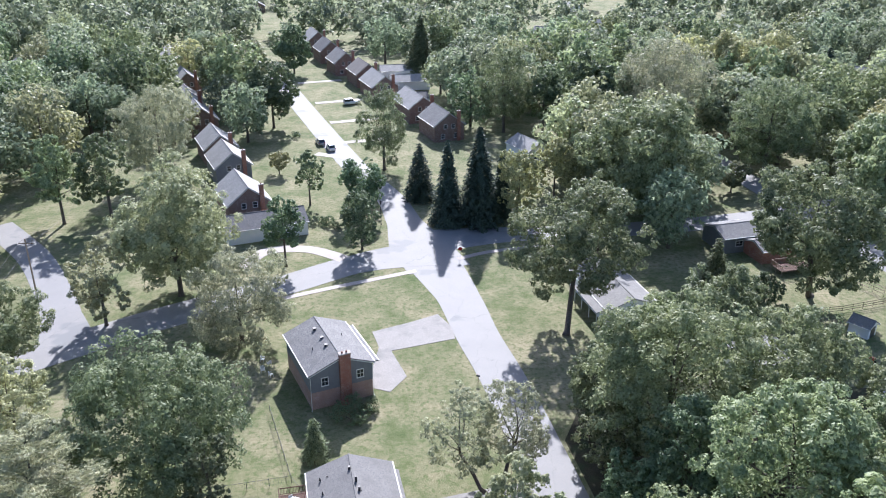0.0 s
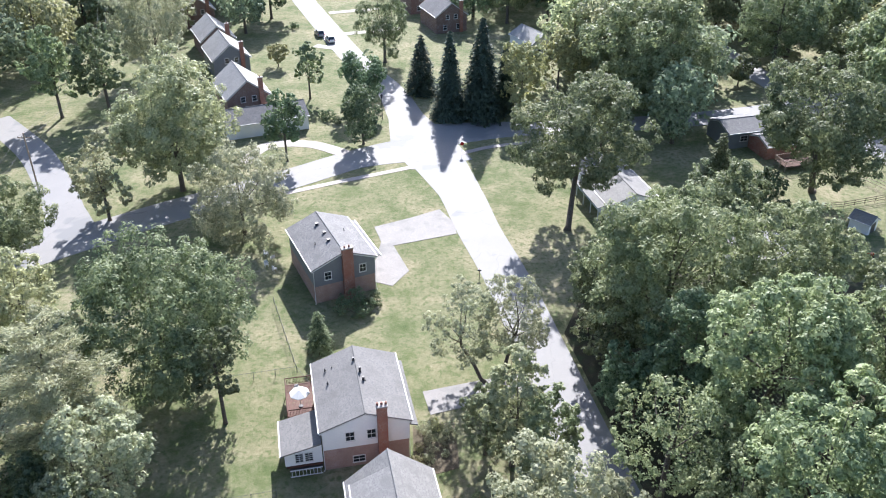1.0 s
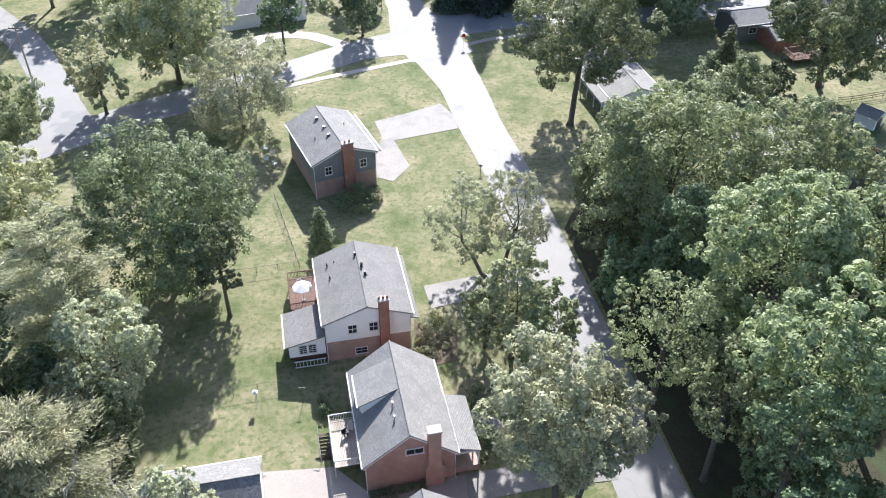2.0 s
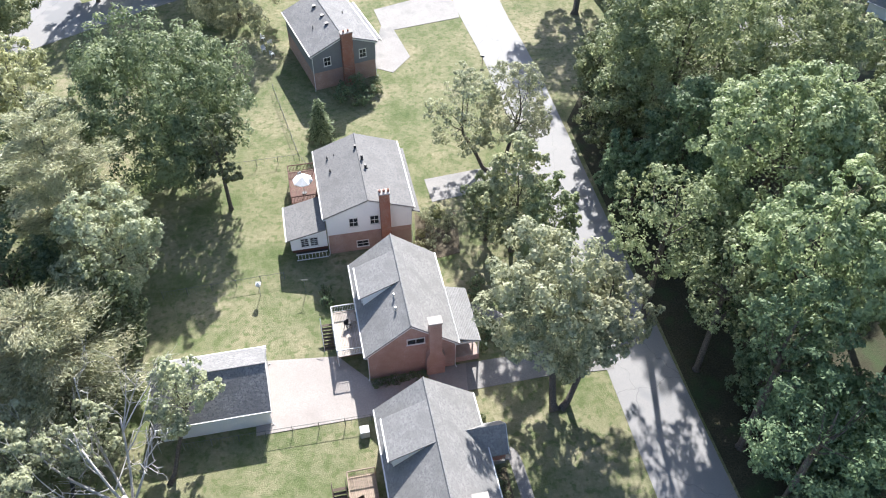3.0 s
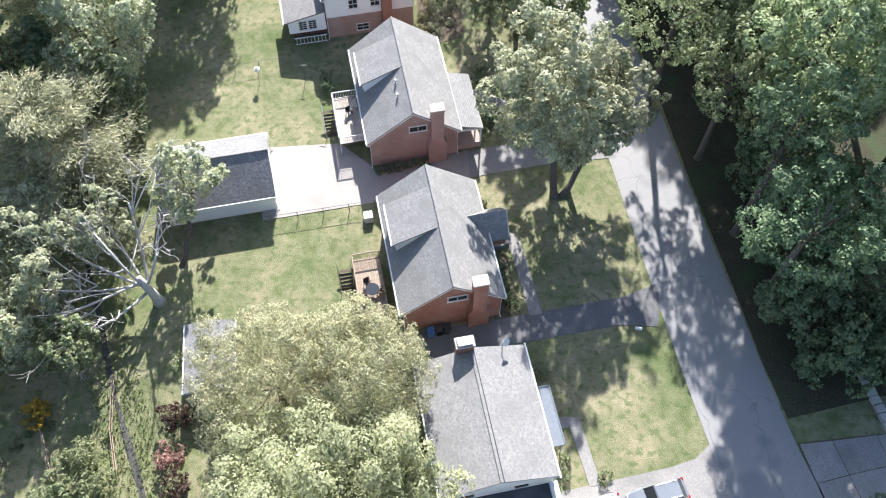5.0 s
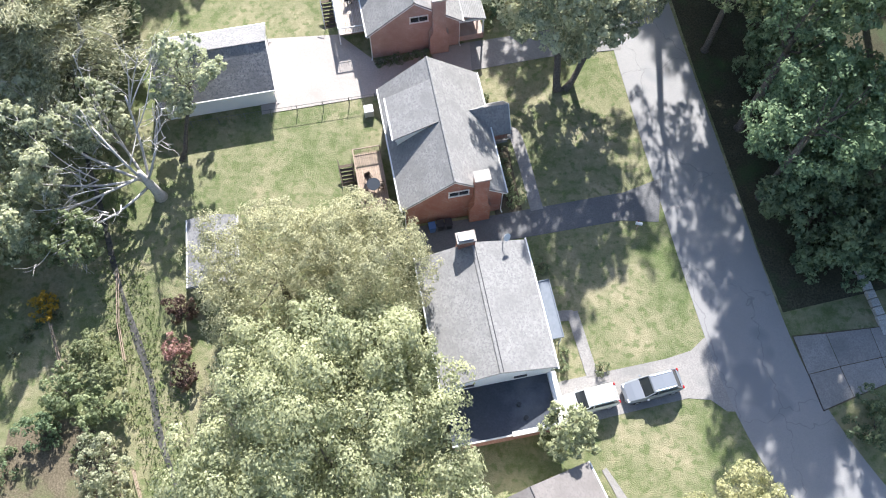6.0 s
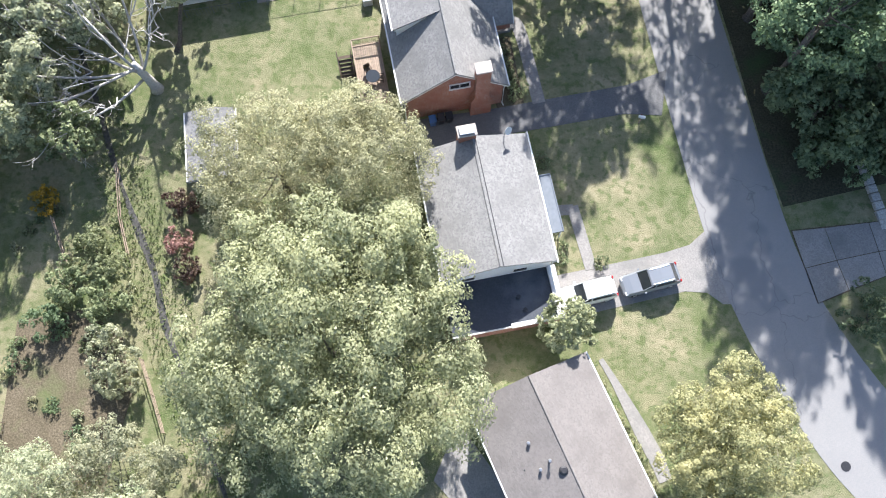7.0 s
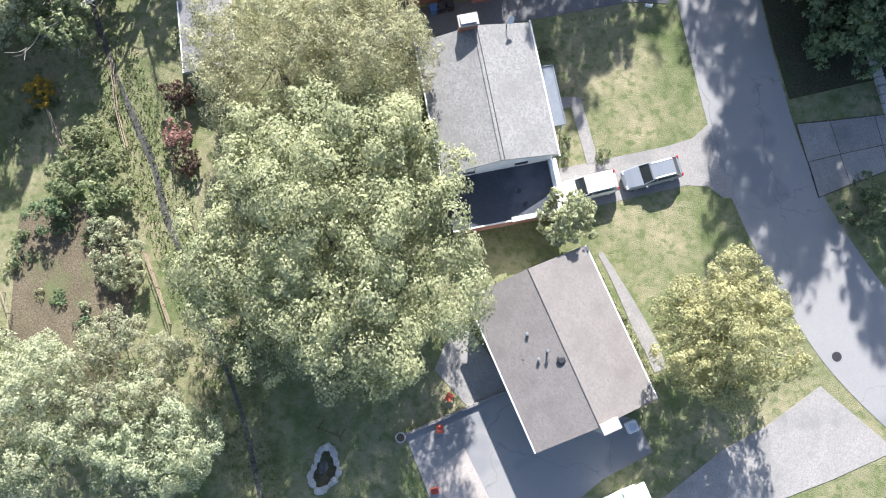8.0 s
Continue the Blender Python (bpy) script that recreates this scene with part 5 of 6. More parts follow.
broadleaf(9.0, 11.6, 2.4, 2.2, 6.4, M_SILVER, "small round tree between the houses", seed=82, lumps=18, density=30, size=0.15)
broadleaf(20.2, 2.9, 5.6, 4.4, 11.0, M_YELLOWGREEN, "yellowing round front-yard tree", seed=83, lumps=40, density=50, size=0.108)
broadleaf(-29.4, -3.0, 6.3, 4.8, 11.2, M_PALE, "pale feathery tree by the creek", seed=84, lumps=36, density=46, size=0.115, width=0.5)
broadleaf(-22.8, -0.6, 4.6, 3.8, 8.8, M_PALE, "pale feathery tree by the creek", seed=85, lumps=32, density=46, size=0.115, width=0.5)
broadleaf(-20.6, -5.4, 4.8, 3.9, 9.0, M_PALE, "pale feathery tree by the creek", seed=86, lumps=32, density=46, size=0.115, width=0.5)
white_pine(-38.2, 62.5, 6.8, 20.0, "tall white pine with soft pale plumes", 1)
white_pine(-34.6, 43.6, 7.2, 14.0, "white pine with soft pale plumes", 2)
broadleaf(-32.2, 56.5, 5.4, 6.6, 15.0, M_PALE, "light grey-green tree at the wood's edge", seed=87, lumps=28, density=17, size=0.19)
broadleaf(-32.4, 51.0, 4.6, 5.2, 10.8, M_OAK, "dark tree at the wood's edge", seed=88, lumps=30, density=16, size=0.2)
broadleaf(-42, 54, 5.2, 7.4, 16, M_DARKLEAF, "dark leafy tree inside the wood", seed=89, lumps=28, density=15)
broadleaf(-34.0, 33.5, 5.8, 4.6, 11.2, M_PALE, "half-dead tree with leafy lower boughs", seed=90, lumps=24, open_=0.6, density=15, size=0.18)
broadleaf(-22.2, 40.5, 3.5, 4.4, 11.4, M_PALE, "thin leafy tree leaning over the garage", seed=91, lumps=20, open_=0.35, density=18, size=0.18, lean=(-1.5, -4.5))
dead_tree(-25.0, 32.4, 13, 1)
broadleaf(-52, 84.5, 5.8, 6, 14.2, M_OLIVE, "roadside tree with pale leaves", seed=92, lumps=26)
broadleaf(-43.6, 74, 4.6, 6.4, 14.8, M_PALE, "pale-leaved tree at the wood edge", seed=93, lumps=24)
broadleaf(-48, 68, 5, 7, 16, M_OAK, "leafy green tree inside the wood", seed=94, lumps=24)
broadleaf(-47, 44, 6, 7, 16, M_DARKLEAF, "dark leafy tree inside the wood", seed=95, lumps=26)
broadleaf(-44, 32, 5.5, 5, 12, M_PALE, "pale tree by the garden", seed=96, lumps=26)
broadleaf(-41, 22, 4.5, 4, 9, M_MAPLE, "leafy yard tree by the garden", seed=97, lumps=22)
broadleaf(-56, 56, 7, 8, 18, M_OAK, "leafy green tree inside the wood", seed=98, lumps=28, density=12)
broadleaf(-62, 76, 7, 8, 18, M_OAK, "leafy green tree inside the wood", seed=99, lumps=28, density=12)
for k, (x, y, r, h, m, lab) in enumerate((
        (33.8, 13.2, 2.8, 3.6, M_DARKLEAF, "dense dark evergreen bush beside a driveway"), (-26.5, 13, 2.3, 3.2, M_MAPLE, "round green bush in the garden"), (-25.3, 8.9, 3.0, 3.8, M_PALE, "round pale bush in the garden"),
        (-27.6, 17, 2.6, 3.4, M_MAPLE, "spreading green garden bush"), (-15, 2.2, 1.7, 2.4, M_MAPLE, "small green bush by the creek"), (-33, 21.9, 1.4, 1.4, M_GOLD, "golden-leaved bush in the garden"),
        (-21.4, 18.4, 1.3, 2.0, M_ROSE, "rose-flowering bush by the creek"), (-21.6, 21.7, 1.5, 2.4, M_PLUM, "dark purple-leaved bush by the creek"), (-20.6, 16.2, 1.2, 1.8, M_PLUM, "brownish bush by the creek"),
        (-12.2, 92.6, 2.6, 2.6, M_DARKLEAF, "dark evergreen bush against the wall"), (-9.9, 94.5, 1.4, 1.8, M_OAK, "clipped bush at the corner of the house"), (-30, 15, 2.0, 2.6, M_OAK, "green bush in the bare garden"), (-31, 11.5, 1.8, 2.4, M_DARKLEAF, "green bush in the bare garden"))):
    shrub(x, y, r, h, m, lab, k, 26, 0.13)
conifer(-15.8, 84.5, 1.9, 6.4, M_OAK, "grey-green juniper beside the fence", 9)
broadleaf(-29.5, 36.5, 3.6, 3.2, 9.5, M_PALE, "sparse pale tree among dead branches", seed=101, lumps=22, open_=0.6, density=22, size=0.15)
broadleaf(-36.5, 27.0, 4.2, 4.0, 10.0, M_PALE, "pale garden tree by the creek", seed=102, lumps=24, density=18, size=0.18)
broadleaf(-38.5, 15.0, 3.6, 3.4, 8.0, M_OAK, "green garden tree by the fence", seed=103, lumps=22, density=18, size=0.18)
broadleaf(-30.5, 26.5, 2.8, 2.6, 6.5, M_MAPLE, "dark garden tree by the creek", seed=104, lumps=20, density=20, size=0.17)
broadleaf(-38.5, 5.0, 3.4, 3.2, 7.5, M_OAK, "green garden tree by the fence", seed=105, lumps=20, density=18, size=0.18)

# ---- vehicles ----
def car_paint(name, c):
    m, N, L, b = nodes(name)
    b.inputs["Base Color"].default_value = (*c, 1)
    b.inputs["Roughness"].default_value, b.inputs["Coat Weight"].default_value, b.inputs["Metallic"].default_value = 0.32, 0.8, 0.25
    bump(N, L, b, noise_of(N, L, None, 40.0), 0.02)
    return m


M_CAR_WHITE, M_CAR_SILVER, M_CAR_BLACK = car_paint("white_car_paint", (0.75, 0.75, 0.74)), car_paint("silver_car_paint", (0.225, 0.24, 0.265)), car_paint("black_car_paint", (0.02, 0.02, 0.025))
M_TYRE, M_RIM = plain("tyre_rubber", (0.02, 0.02, 0.02), 0.85), plain("alloy_rim", (0.55, 0.55, 0.57), 0.3, 0.9)
M_LAMP_GLASS, M_TAIL = plain("headlamp_glass", (0.7, 0.72, 0.75), 0.1), plain("tail_lamp_red", (0.35, 0.02, 0.02), 0.15)


def loft(sections):
    n = len(sections[0])
    v = [p for s in sections for p in s]
    f = []
    for k in range(len(sections) - 1):
        for i in range(n):
            j = (i + 1) % n
            f.append((k * n + i, k * n + j, (k + 1) * n + j, (k + 1) * n + i))
    f.append(tuple(range(n - 1, -1, -1)))
    f.append(tuple(range((len(sections) - 1) * n, len(sections) * n)))
    return v, f


def ring(x, hw, z0, z1, tuck=0.82):
    """A rounded cross-section of a car body."""
    return [(x, -hw * 0.9, z0), (x, hw * 0.9, z0), (x, hw, z0 + 0.15), (x, hw, z0 + (z1 - z0) * 0.7), (x, hw * tuck, z1), (x, -hw * tuck, z1), (x, -hw, z0 + (z1 - z0) * 0.7), (x, -hw, z0 + 0.15)]


def car(x, y, rz, paint, label, length=4.6, height=1.65, boxy=False, group=""):
    c = thing("car", pose(x, y, 0.045, 0, 0, rz), label, "car", group)
    a, hw, belt = length / 2, 0.92, height * 0.60
    secs = [ring(-a, 0.74, 0.38, belt * 0.86), ring(-a + 0.12, 0.86, 0.28, belt * 0.98), ring(-a + 0.6, hw, 0.24, belt), ring(-0.2, hw, 0.24, belt), ring(a * 0.42, hw, 0.24, belt * 0.99),
            ring(a - 0.75, hw * 0.97, 0.24, belt * 0.93), ring(a - 0.18, 0.84, 0.28, belt * 0.80), ring(a, 0.66, 0.36, belt * 0.62)]
    part("body", loft(secs), paint, c)
    back, front = (-a + 0.18, a * 0.40) if not boxy else (-a + 0.10, a * 0.42)
    rb, rf = back + (0.28 if boxy else 0.55), front - 0.75
    rh, rw = height, 0.70
    glass = [[(back, -hw * 0.86, belt - 0.05), (back, hw * 0.86, belt - 0.05), (rb, rw, rh - 0.05), (rb, -rw, rh - 0.05)],
             [(front, -hw * 0.84, belt - 0.05), (front, hw * 0.84, belt - 0.05), (rf, rw * 0.97, rh - 0.05), (rf, -rw * 0.97, rh - 0.05)]]
    cabin = part("cabin_glass", loft(glass), M_GLASS, c, "dark tinted windows")
    part("roof", loft([[(rb - 0.06, -rw - 0.02, rh - 0.09), (rb - 0.06, rw + 0.02, rh - 0.09), (rb, rw - 0.05, rh), (rb, -rw + 0.05, rh)],
                       [((rb + rf) / 2, -rw - 0.02, rh - 0.05), ((rb + rf) / 2, rw + 0.02, rh - 0.05), ((rb + rf) / 2, rw - 0.07, rh + 0.04), ((rb + rf) / 2, -rw + 0.07, rh + 0.04)],
                       [(rf + 0.08, -rw, rh - 0.09), (rf + 0.08, rw, rh - 0.09), (rf, rw - 0.05, rh - 0.01), (rf, -rw + 0.05, rh - 0.01)]]), paint, c)
    for s in (-1, 1):
        for (px0, px1) in (((back, hw * 0.86), (rb, rw)), ((front, hw * 0.84), (rf, rw)), ((-0.1, hw * 0.87), (-0.1, rw))):
            part("pillar", tube([(px0[0], s * px0[1], belt - 0.06), (px1[0], s * (px1[1] + 0.01), rh - 0.05)], [0.045, 0.04], 5), paint, c)
        part("mirror", loft([[(front - 0.25, s * 0.93, belt), (front - 0.25, s * 1.08, belt + 0.02), (front - 0.25, s * 1.08, belt + 0.15), (front - 0.25, s * 0.93, belt + 0.14)],
                             [(front - 0.10, s * 0.94, belt + 0.02), (front - 0.10, s * 1.04, belt + 0.04), (front - 0.10, s * 1.04, belt + 0.12), (front - 0.10, s * 0.94, belt + 0.12)]]), paint, c)
        part("headlight", box(a - 0.34, s * 0.62 - 0.16, belt * 0.66, a - 0.08, s * 0.62 + 0.16, belt * 0.80, 0.03), M_LAMP_GLASS, c)
        part("tail_light", box(-a - 0.01, s * 0.72 - 0.12, belt * 0.72, -a + 0.14, s * 0.72 + 0.12, belt * 1.0, 0.03), M_TAIL, c)
        part("roof_rail", tube([(rb + 0.1, s * 0.62, rh + 0.05), (rf - 0.15, s * 0.62, rh + 0.05)], [0.025, 0.025], 5), M_METAL, c)
        for wx in (-a + 0.85, a - 0.88):
            w = part("wheel", tube([(wx, s * 0.70, 0.33), (wx, s * 0.72, 0.33), (wx, s * 0.90, 0.33), (wx, s * 0.92, 0.33)], [0.29, 0.33, 0.33, 0.29], 18), M_TYRE, c)
            part("rim", tube([(wx, s * 0.905, 0.33), (wx, s * 0.935, 0.33)], [0.21, 0.18], 12), M_RIM, w)
    part("wiper", tube([(front - 0.02, -0.5, belt + 0.02), (front - 0.1, 0.1, belt + 0.06)], [0.012, 0.012], 4), M_DARK, c)
    return c


car(11.35, 14.75, 195, M_CAR_WHITE, "white minivan parked nose in on the driveway", 4.7, 1.75, True)
car(16.45, 15.95, 196, M_CAR_SILVER, "silver-blue estate car parked on the driveway", 4.75, 1.62)
car(-29.6, 212.6, 110, M_CAR_WHITE, "white car parked along the side street", group="street cars")
car(-33.0, 217.6, 112, M_CAR_SILVER, "silver car parked along the side street", group="street cars")
car(-29.0, 260.6, 20, M_CAR_WHITE, "white van parked before a house", 4.9, 1.9, True)
car(60.5, 96.5, 30, M_CAR_BLACK, "black car parked under trees")
car(66.5, 101, 60, M_CAR_SILVER, "grey car parked in the yard")


# ---- fences, poles and yard things ----
def fence(points, h, label, post_material, spacing=2.4, rails=2, mesh=False, rail_r=0.03):
    f = thing("fence", pose(0, 0, 0), label, "fence")
    for (ax, ay), (bx, by) in zip(points, points[1:]):
        n = max(1, round(math.hypot(bx - ax, by - ay) / spacing))
        for k in range(n + 1):
            x, y = ax + (bx - ax) * k / n, ay + (by - ay) * k / n
            part("post", cyl(x, y, -0.1, h + 0.06, 0.036, 0.032, 7), post_material, f)
        for r in range(rails):
            z = h * (r + 1) / rails - 0.05
            part("rail", tube([(ax, ay, z), (bx, by, z)], [rail_r, rail_r], 5), post_material, f)
        if mesh:
            m = int(math.hypot(bx - ax, by - ay) / 0.3)
            wires = [tube([(ax + (bx - ax) * k / m, ay + (by - ay) * k / m, 0.05), (ax + (bx - ax) * k / m, ay + (by - ay) * k / m, h - 0.06)], [0.008, 0.008], 3) for k in range(m)]
            part("wire_mesh", join(*wires), M_WIRE, f)
    return f


fence([(-29.3, 57.2), (-17.1, 60.1)], 1.1, "thin wire garden fence between lawns", M_WIRE, 2.4, 1, True, 0.02)
fence([(-23.1, 39.4), (-6.7, 42.6)], 1.1, "chain-link fence along the driveway", M_WIRE, 2.4, 1, True, 0.022)
fence([(-23.4, 94.5), (-18.0, 79.8), (-25.6, 78.0)], 1.1, "wire fence round the back yard", M_WIRE, 2.4, 1, True, 0.022)
fence([(-18.0, 79.8), (-15.9, 76.6)], 1.1, "short run of wire fence by the house", M_WIRE, 2.0, 1, True, 0.022)
fence([(-23.6, 9.0), (-22.4, 6.2), (-21.3, 3.4)], 1.0, "weathered split-rail fence beside the creek", M_WOOD, 1.5, 3, False, 0.035)
fence([(-27.4, 25.0), (-26.6, 20.5), (-25.6, 17.5)], 1.0, "grey garden fence near the creek", M_WOOD, 1.6, 2, False, 0.04)
fence([(-32.2, 20.5), (-30.4, 16.5)], 0.9, "broken wooden garden fence", M_WOOD, 1.2, 2, False, 0.05)
fence([(-36, 9), (-33.8, 4), (-33, -3)], 0.9, "pale wire fence along a garden path", M_WOOD, 2.0, 1, True)
fence([(69.5, 139), (75.5, 128)], 1.8, "tall wooden yard fence", M_WOOD, 2.0, 3, False, 0.05)
fence([(52, 120.0), (66, 122.5), (80, 127)], 1.2, "dark wooden yard fence", M_WOOD_DARK, 2.2, 3, False, 0.05)
low = part("garden_wall", join(*[box(-4.3 + k * 0.44, -0.12, 0, -3.88 + k * 0.44, 0.12, 0.42, 0.03) for k in range(20)]), M_OLD_CONCRETE, m=pose(1.2, -3.05, 0, 0, 0, 24))
tagged(low, "low concrete block wall along the patio", "wall", kind="structure")


def pole(x, y, h, label, wires=()):
    p = thing("utility_pole", pose(x, y, 0), label, "pole")
    part("shaft", tube([(0, 0, -0.2), (0, 0, h)], [0.17, 0.11], 8), M_WOOD, p)
    part("crossarm", box(-1.2, -0.06, h - 0.9, 1.2, 0.06, h - 0.76), M_WOOD_DARK, p)
    for u in (-1.05, -0.4, 0.4, 1.05):
        part("insulator", cyl(u, 0, h - 0.76, h - 0.56, 0.05, 0.035, 6), M_DARK, p)
    for bx, by in wires:
        for u in (-1.0, 1.0):
            pts = [(u + (bx) * t, by * t, h - 0.6 - 5.0 * t * (1 - t)) for t in np.linspace(0, 1, 9)]
            part("wire", tube(pts, [0.02] * 9, 4), M_DARK, p)
    return p


pole(-70.0, 128.8, 10.5, "wooden utility pole with wires beside the lane", ((-2.0, 40.0), (4, -45)))
pole(-72.0, 168.8, 10.5, "wooden utility pole behind the yards", ((-20.0, 60.0),))


def street_lamp(x, y):
    s = thing("street_lamp", pose(x, y, 0), "black post lamp on the corner lawn", "lamp")
    part("post", tube([(0, 0, 0), (0, 0, 0.4), (0, 0, 4.6)], [0.12, 0.07, 0.05], 8), M_DARK, s)
    part("lantern", join(cyl(0, 0, 4.6, 5.15, 0.16, 0.24, 8), cyl(0, 0, 5.15, 5.4, 0.28, 0.06, 8)), M_DARK, s)


street_lamp(-12.8, 160.6)


def stop_sign(x, y, rz):
    s = thing("stop_sign", pose(x, y, 0, 0, 0, rz), "red octagonal road sign on a thin post", "sign")
    part("post", box(-0.03, -0.02, 0, 0.03, 0.02, 2.3), M_METAL, s)
    part("plate", tube([(0, -0.04, 2.1), (0, -0.02, 2.1)], [0.38, 0.38], 8), M_TAIL, s)


stop_sign(3.2, 143.6, 10)


def mailbox(x, y, material, label, rz=80):
    b = thing("mailbox", pose(x, y, 0, 0, 0, rz), label, "mailbox")
    part("post", box(-0.05, -0.05, 0, 0.05, 0.05, 1.05, 0.01), M_WOOD, b)
    v, f = tube([(0, -0.28, 1.16), (0, 0.28, 1.16)], [0.14, 0.14], 10)
    part("box", (v, f), material, b)
    part("flag", box(0.14, 0.05, 1.15, 0.16, 0.11, 1.4), M_TAIL, b)


mailbox(5.0, 101.4, M_DARK, "black mailbox on a wooden post by the kerb")
mailbox(16.4, 29.9, M_WHITE, "white mailbox on a post beside the driveway")
mailbox(18.6, 88, M_WHITE, "white mailbox under the roadside trees")


def parasol(x, y, z):
    p = thing("parasol", pose(x, y, z), "cream garden parasol on the deck", "parasol")
    part("pole", cyl(0, 0, 0, 2.3, 0.03), M_METAL, p)
    n = 8
    v = [(0, 0, 2.45)] + [(1.15 * math.cos(6.2832 * k / n), 1.15 * math.sin(6.2832 * k / n), 1.95) for k in range(n)] + [(0, 0, 2.40)] + [(1.15 * math.cos(6.2832 * k / n), 1.15 * math.sin(6.2832 * k / n), 1.88) for k in range(n)]
    f = [(0, 1 + k, 1 + (k + 1) % n) for k in range(n)] + [(n + 1, n + 2 + (k + 1) % n, n + 2 + k) for k in range(n)] + [(1 + k, n + 2 + k, n + 2 + (k + 1) % n, 1 + (k + 1) % n) for k in range(n)]
    part("canopy", (v, f), M_WHITE, p, "cream fabric canopy")
    part("base", cyl(0, 0, 0, 0.08, 0.3, 0.26, 12), M_DARK, p)


parasol(-16.3, 72.2, 1.5)


def chair(x, y, z, rz, material, label):
    c = thing("garden_chair", pose(x, y, z, 0, 0, rz), label, "chair")
    part("seat", box(-0.26, -0.26, 0.38, 0.26, 0.26, 0.43, 0.02), material, c)
    part("backrest", box(-0.26, 0.22, 0.43, 0.26, 0.28, 0.95, 0.02), material, c)
    for sx in (-1, 1):
        part("armrest", box(sx * 0.28 - 0.04, -0.24, 0.6, sx * 0.28 + 0.04, 0.26, 0.64), material, c)
        for sy in (-1, 1):
            part("leg", box(sx * 0.24 - 0.025, sy * 0.24 - 0.025, 0, sx * 0.24 + 0.025, sy * 0.24 + 0.025, 0.38), material, c)


chair(0.6, -1.9, 0.04, 60, M_TERRACOTTA, "red plastic garden chair by the patio")
chair(-0.1, -4.3, 0.05, 100, M_TERRACOTTA, "red plastic garden chair on the blacktop")
chair(-0.4, -8.9, 0.05, 10, M_TERRACOTTA, "red plastic garden chair beside the slab")
chair(-17.0, 74.6, 1.5, 40, M_WHITE, "white plastic chair on the deck")
chair(-26.2, 104.2, 0, 30, M_WHITE, "white plastic garden chair in the back yard")
chair(-24.8, 103.0, 0, 130, M_WHITE, "white plastic garden chair in the back yard")
chair(-25.6, 106.0, 0, 220, M_WHITE, "white plastic garden chair in the back yard")
chair(-26.8, 107.2, 0, 80, M_WHITE, "white plastic garden chair in the back yard")


def table(x, y, z, rz, label):
    t = thing("patio_table", pose(x, y, z, 0, 0, rz), label, "table")
    part("tabletop", cyl(0, 0, 0.70, 0.74, 0.6, 0.6, 16), M_GLASS, t)
    for k in range(4):
        part("leg", tube([(0.4 * math.cos(k * 1.57), 0.4 * math.sin(k * 1.57), 0), (0.3 * math.cos(k * 1.57), 0.3 * math.sin(k * 1.57), 0.7)], [0.02, 0.02], 5), M_DARK, t)


table(-8.9, 53.2, 1.45, 12, "round glass patio table on the deck")
chair(-9.6, 52.4, 1.45, 40, M_DARK, "dark metal garden chair on the deck")
table(-6.3, 33.0, 1.1, 12, "round glass patio table on the deck")
for k in range(3):
    chair(-6.4 + 0.75 * math.cos(k * 2.1), 33.0 + 0.9 * math.sin(k * 2.1), 1.1, k * 120 - 90, M_WOOD_DARK, "dark wooden garden chair on the deck")


def bin_(x, y, rz, material, label):
    b = thing("wheelie_bin", pose(x, y, 0.045, 0, 0, rz), label, "bin")
    part("body", loft([[(-0.22, -0.25, 0.05), (0.22, -0.25, 0.05), (0.22, 0.25, 0.05), (-0.22, 0.25, 0.05)], [(-0.29, -0.33, 0.98), (0.29, -0.33, 0.98), (0.29, 0.33, 0.98), (-0.29, 0.33, 0.98)]]), material, b)
    part("lid", box(-0.31, -0.36, 0.98, 0.31, 0.36, 1.06, 0.03), material, b)
    for s in (-1, 1):
        part("wheel", tube([(s * 0.24, 0.3, 0.12), (s * 0.29, 0.3, 0.12)], [0.12, 0.12], 10), M_TYRE, b)


M_BIN_BLUE = plain("blue_plastic", (0.05, 0.12, 0.30), 0.5)
bin_(-1.2, 29.5, 12, M_BIN_BLUE, "blue wheeled bin beside the brick wall")
bin_(-0.5, 29.7, 12, M_DARK, "dark wheeled bin beside the brick wall")
bin_(0.2, 29.85, 12, M_DARK, "dark wheeled bin beside the brick wall")

ac = thing("air_conditioner", pose(14.6, -3.9, 0, 0, 0, 24), "white air conditioner unit beside the house", "air conditioner")
part("case", box(-0.42, -0.42, 0, 0.42, 0.42, 0.8, 0.04), M_WHITE, ac)
part("fan_grille", join(*[cyl(0, 0, 0.80 + 0.001 * k, 0.815 + 0.001 * k, 0.34 - 0.07 * k, 0.34 - 0.07 * k, 14) for k in range(4)]), M_METAL, ac)
ac2 = copy_thing(ac, pose(-7.2, 41.2, 0, 0, 0, 12))

pond = thing("stone_ring", pose(-8.9, -7.5, 0, 0, 0, 70), "ring of pale stones round a small garden pond", "stone ring")
rng_s = np.random.default_rng(5)
for k in range(34):
    th = 6.2832 * k / 34
    rx, ry = 1.6 + 0.25 * math.sin(2 * th), 0.95 + 0.18 * math.sin(3 * th)
    s = rng_s.uniform(0.12, 0.3)
    v, f = tube([(0, 0, 0), (0, 0, s * 0.6), (0, 0, s)], [s, s * 1.15, s * 0.6], 6)
    v = [(p[0] * rng_s.uniform(0.85, 1.15), p[1] * rng_s.uniform(0.85, 1.15), p[2]) for p in v]
    part("stone", (v, f), M_STONE, pond, m=pose(rx * math.cos(th), ry * math.sin(th), 0, 0, 0, rng_s.uniform(0, 360)))
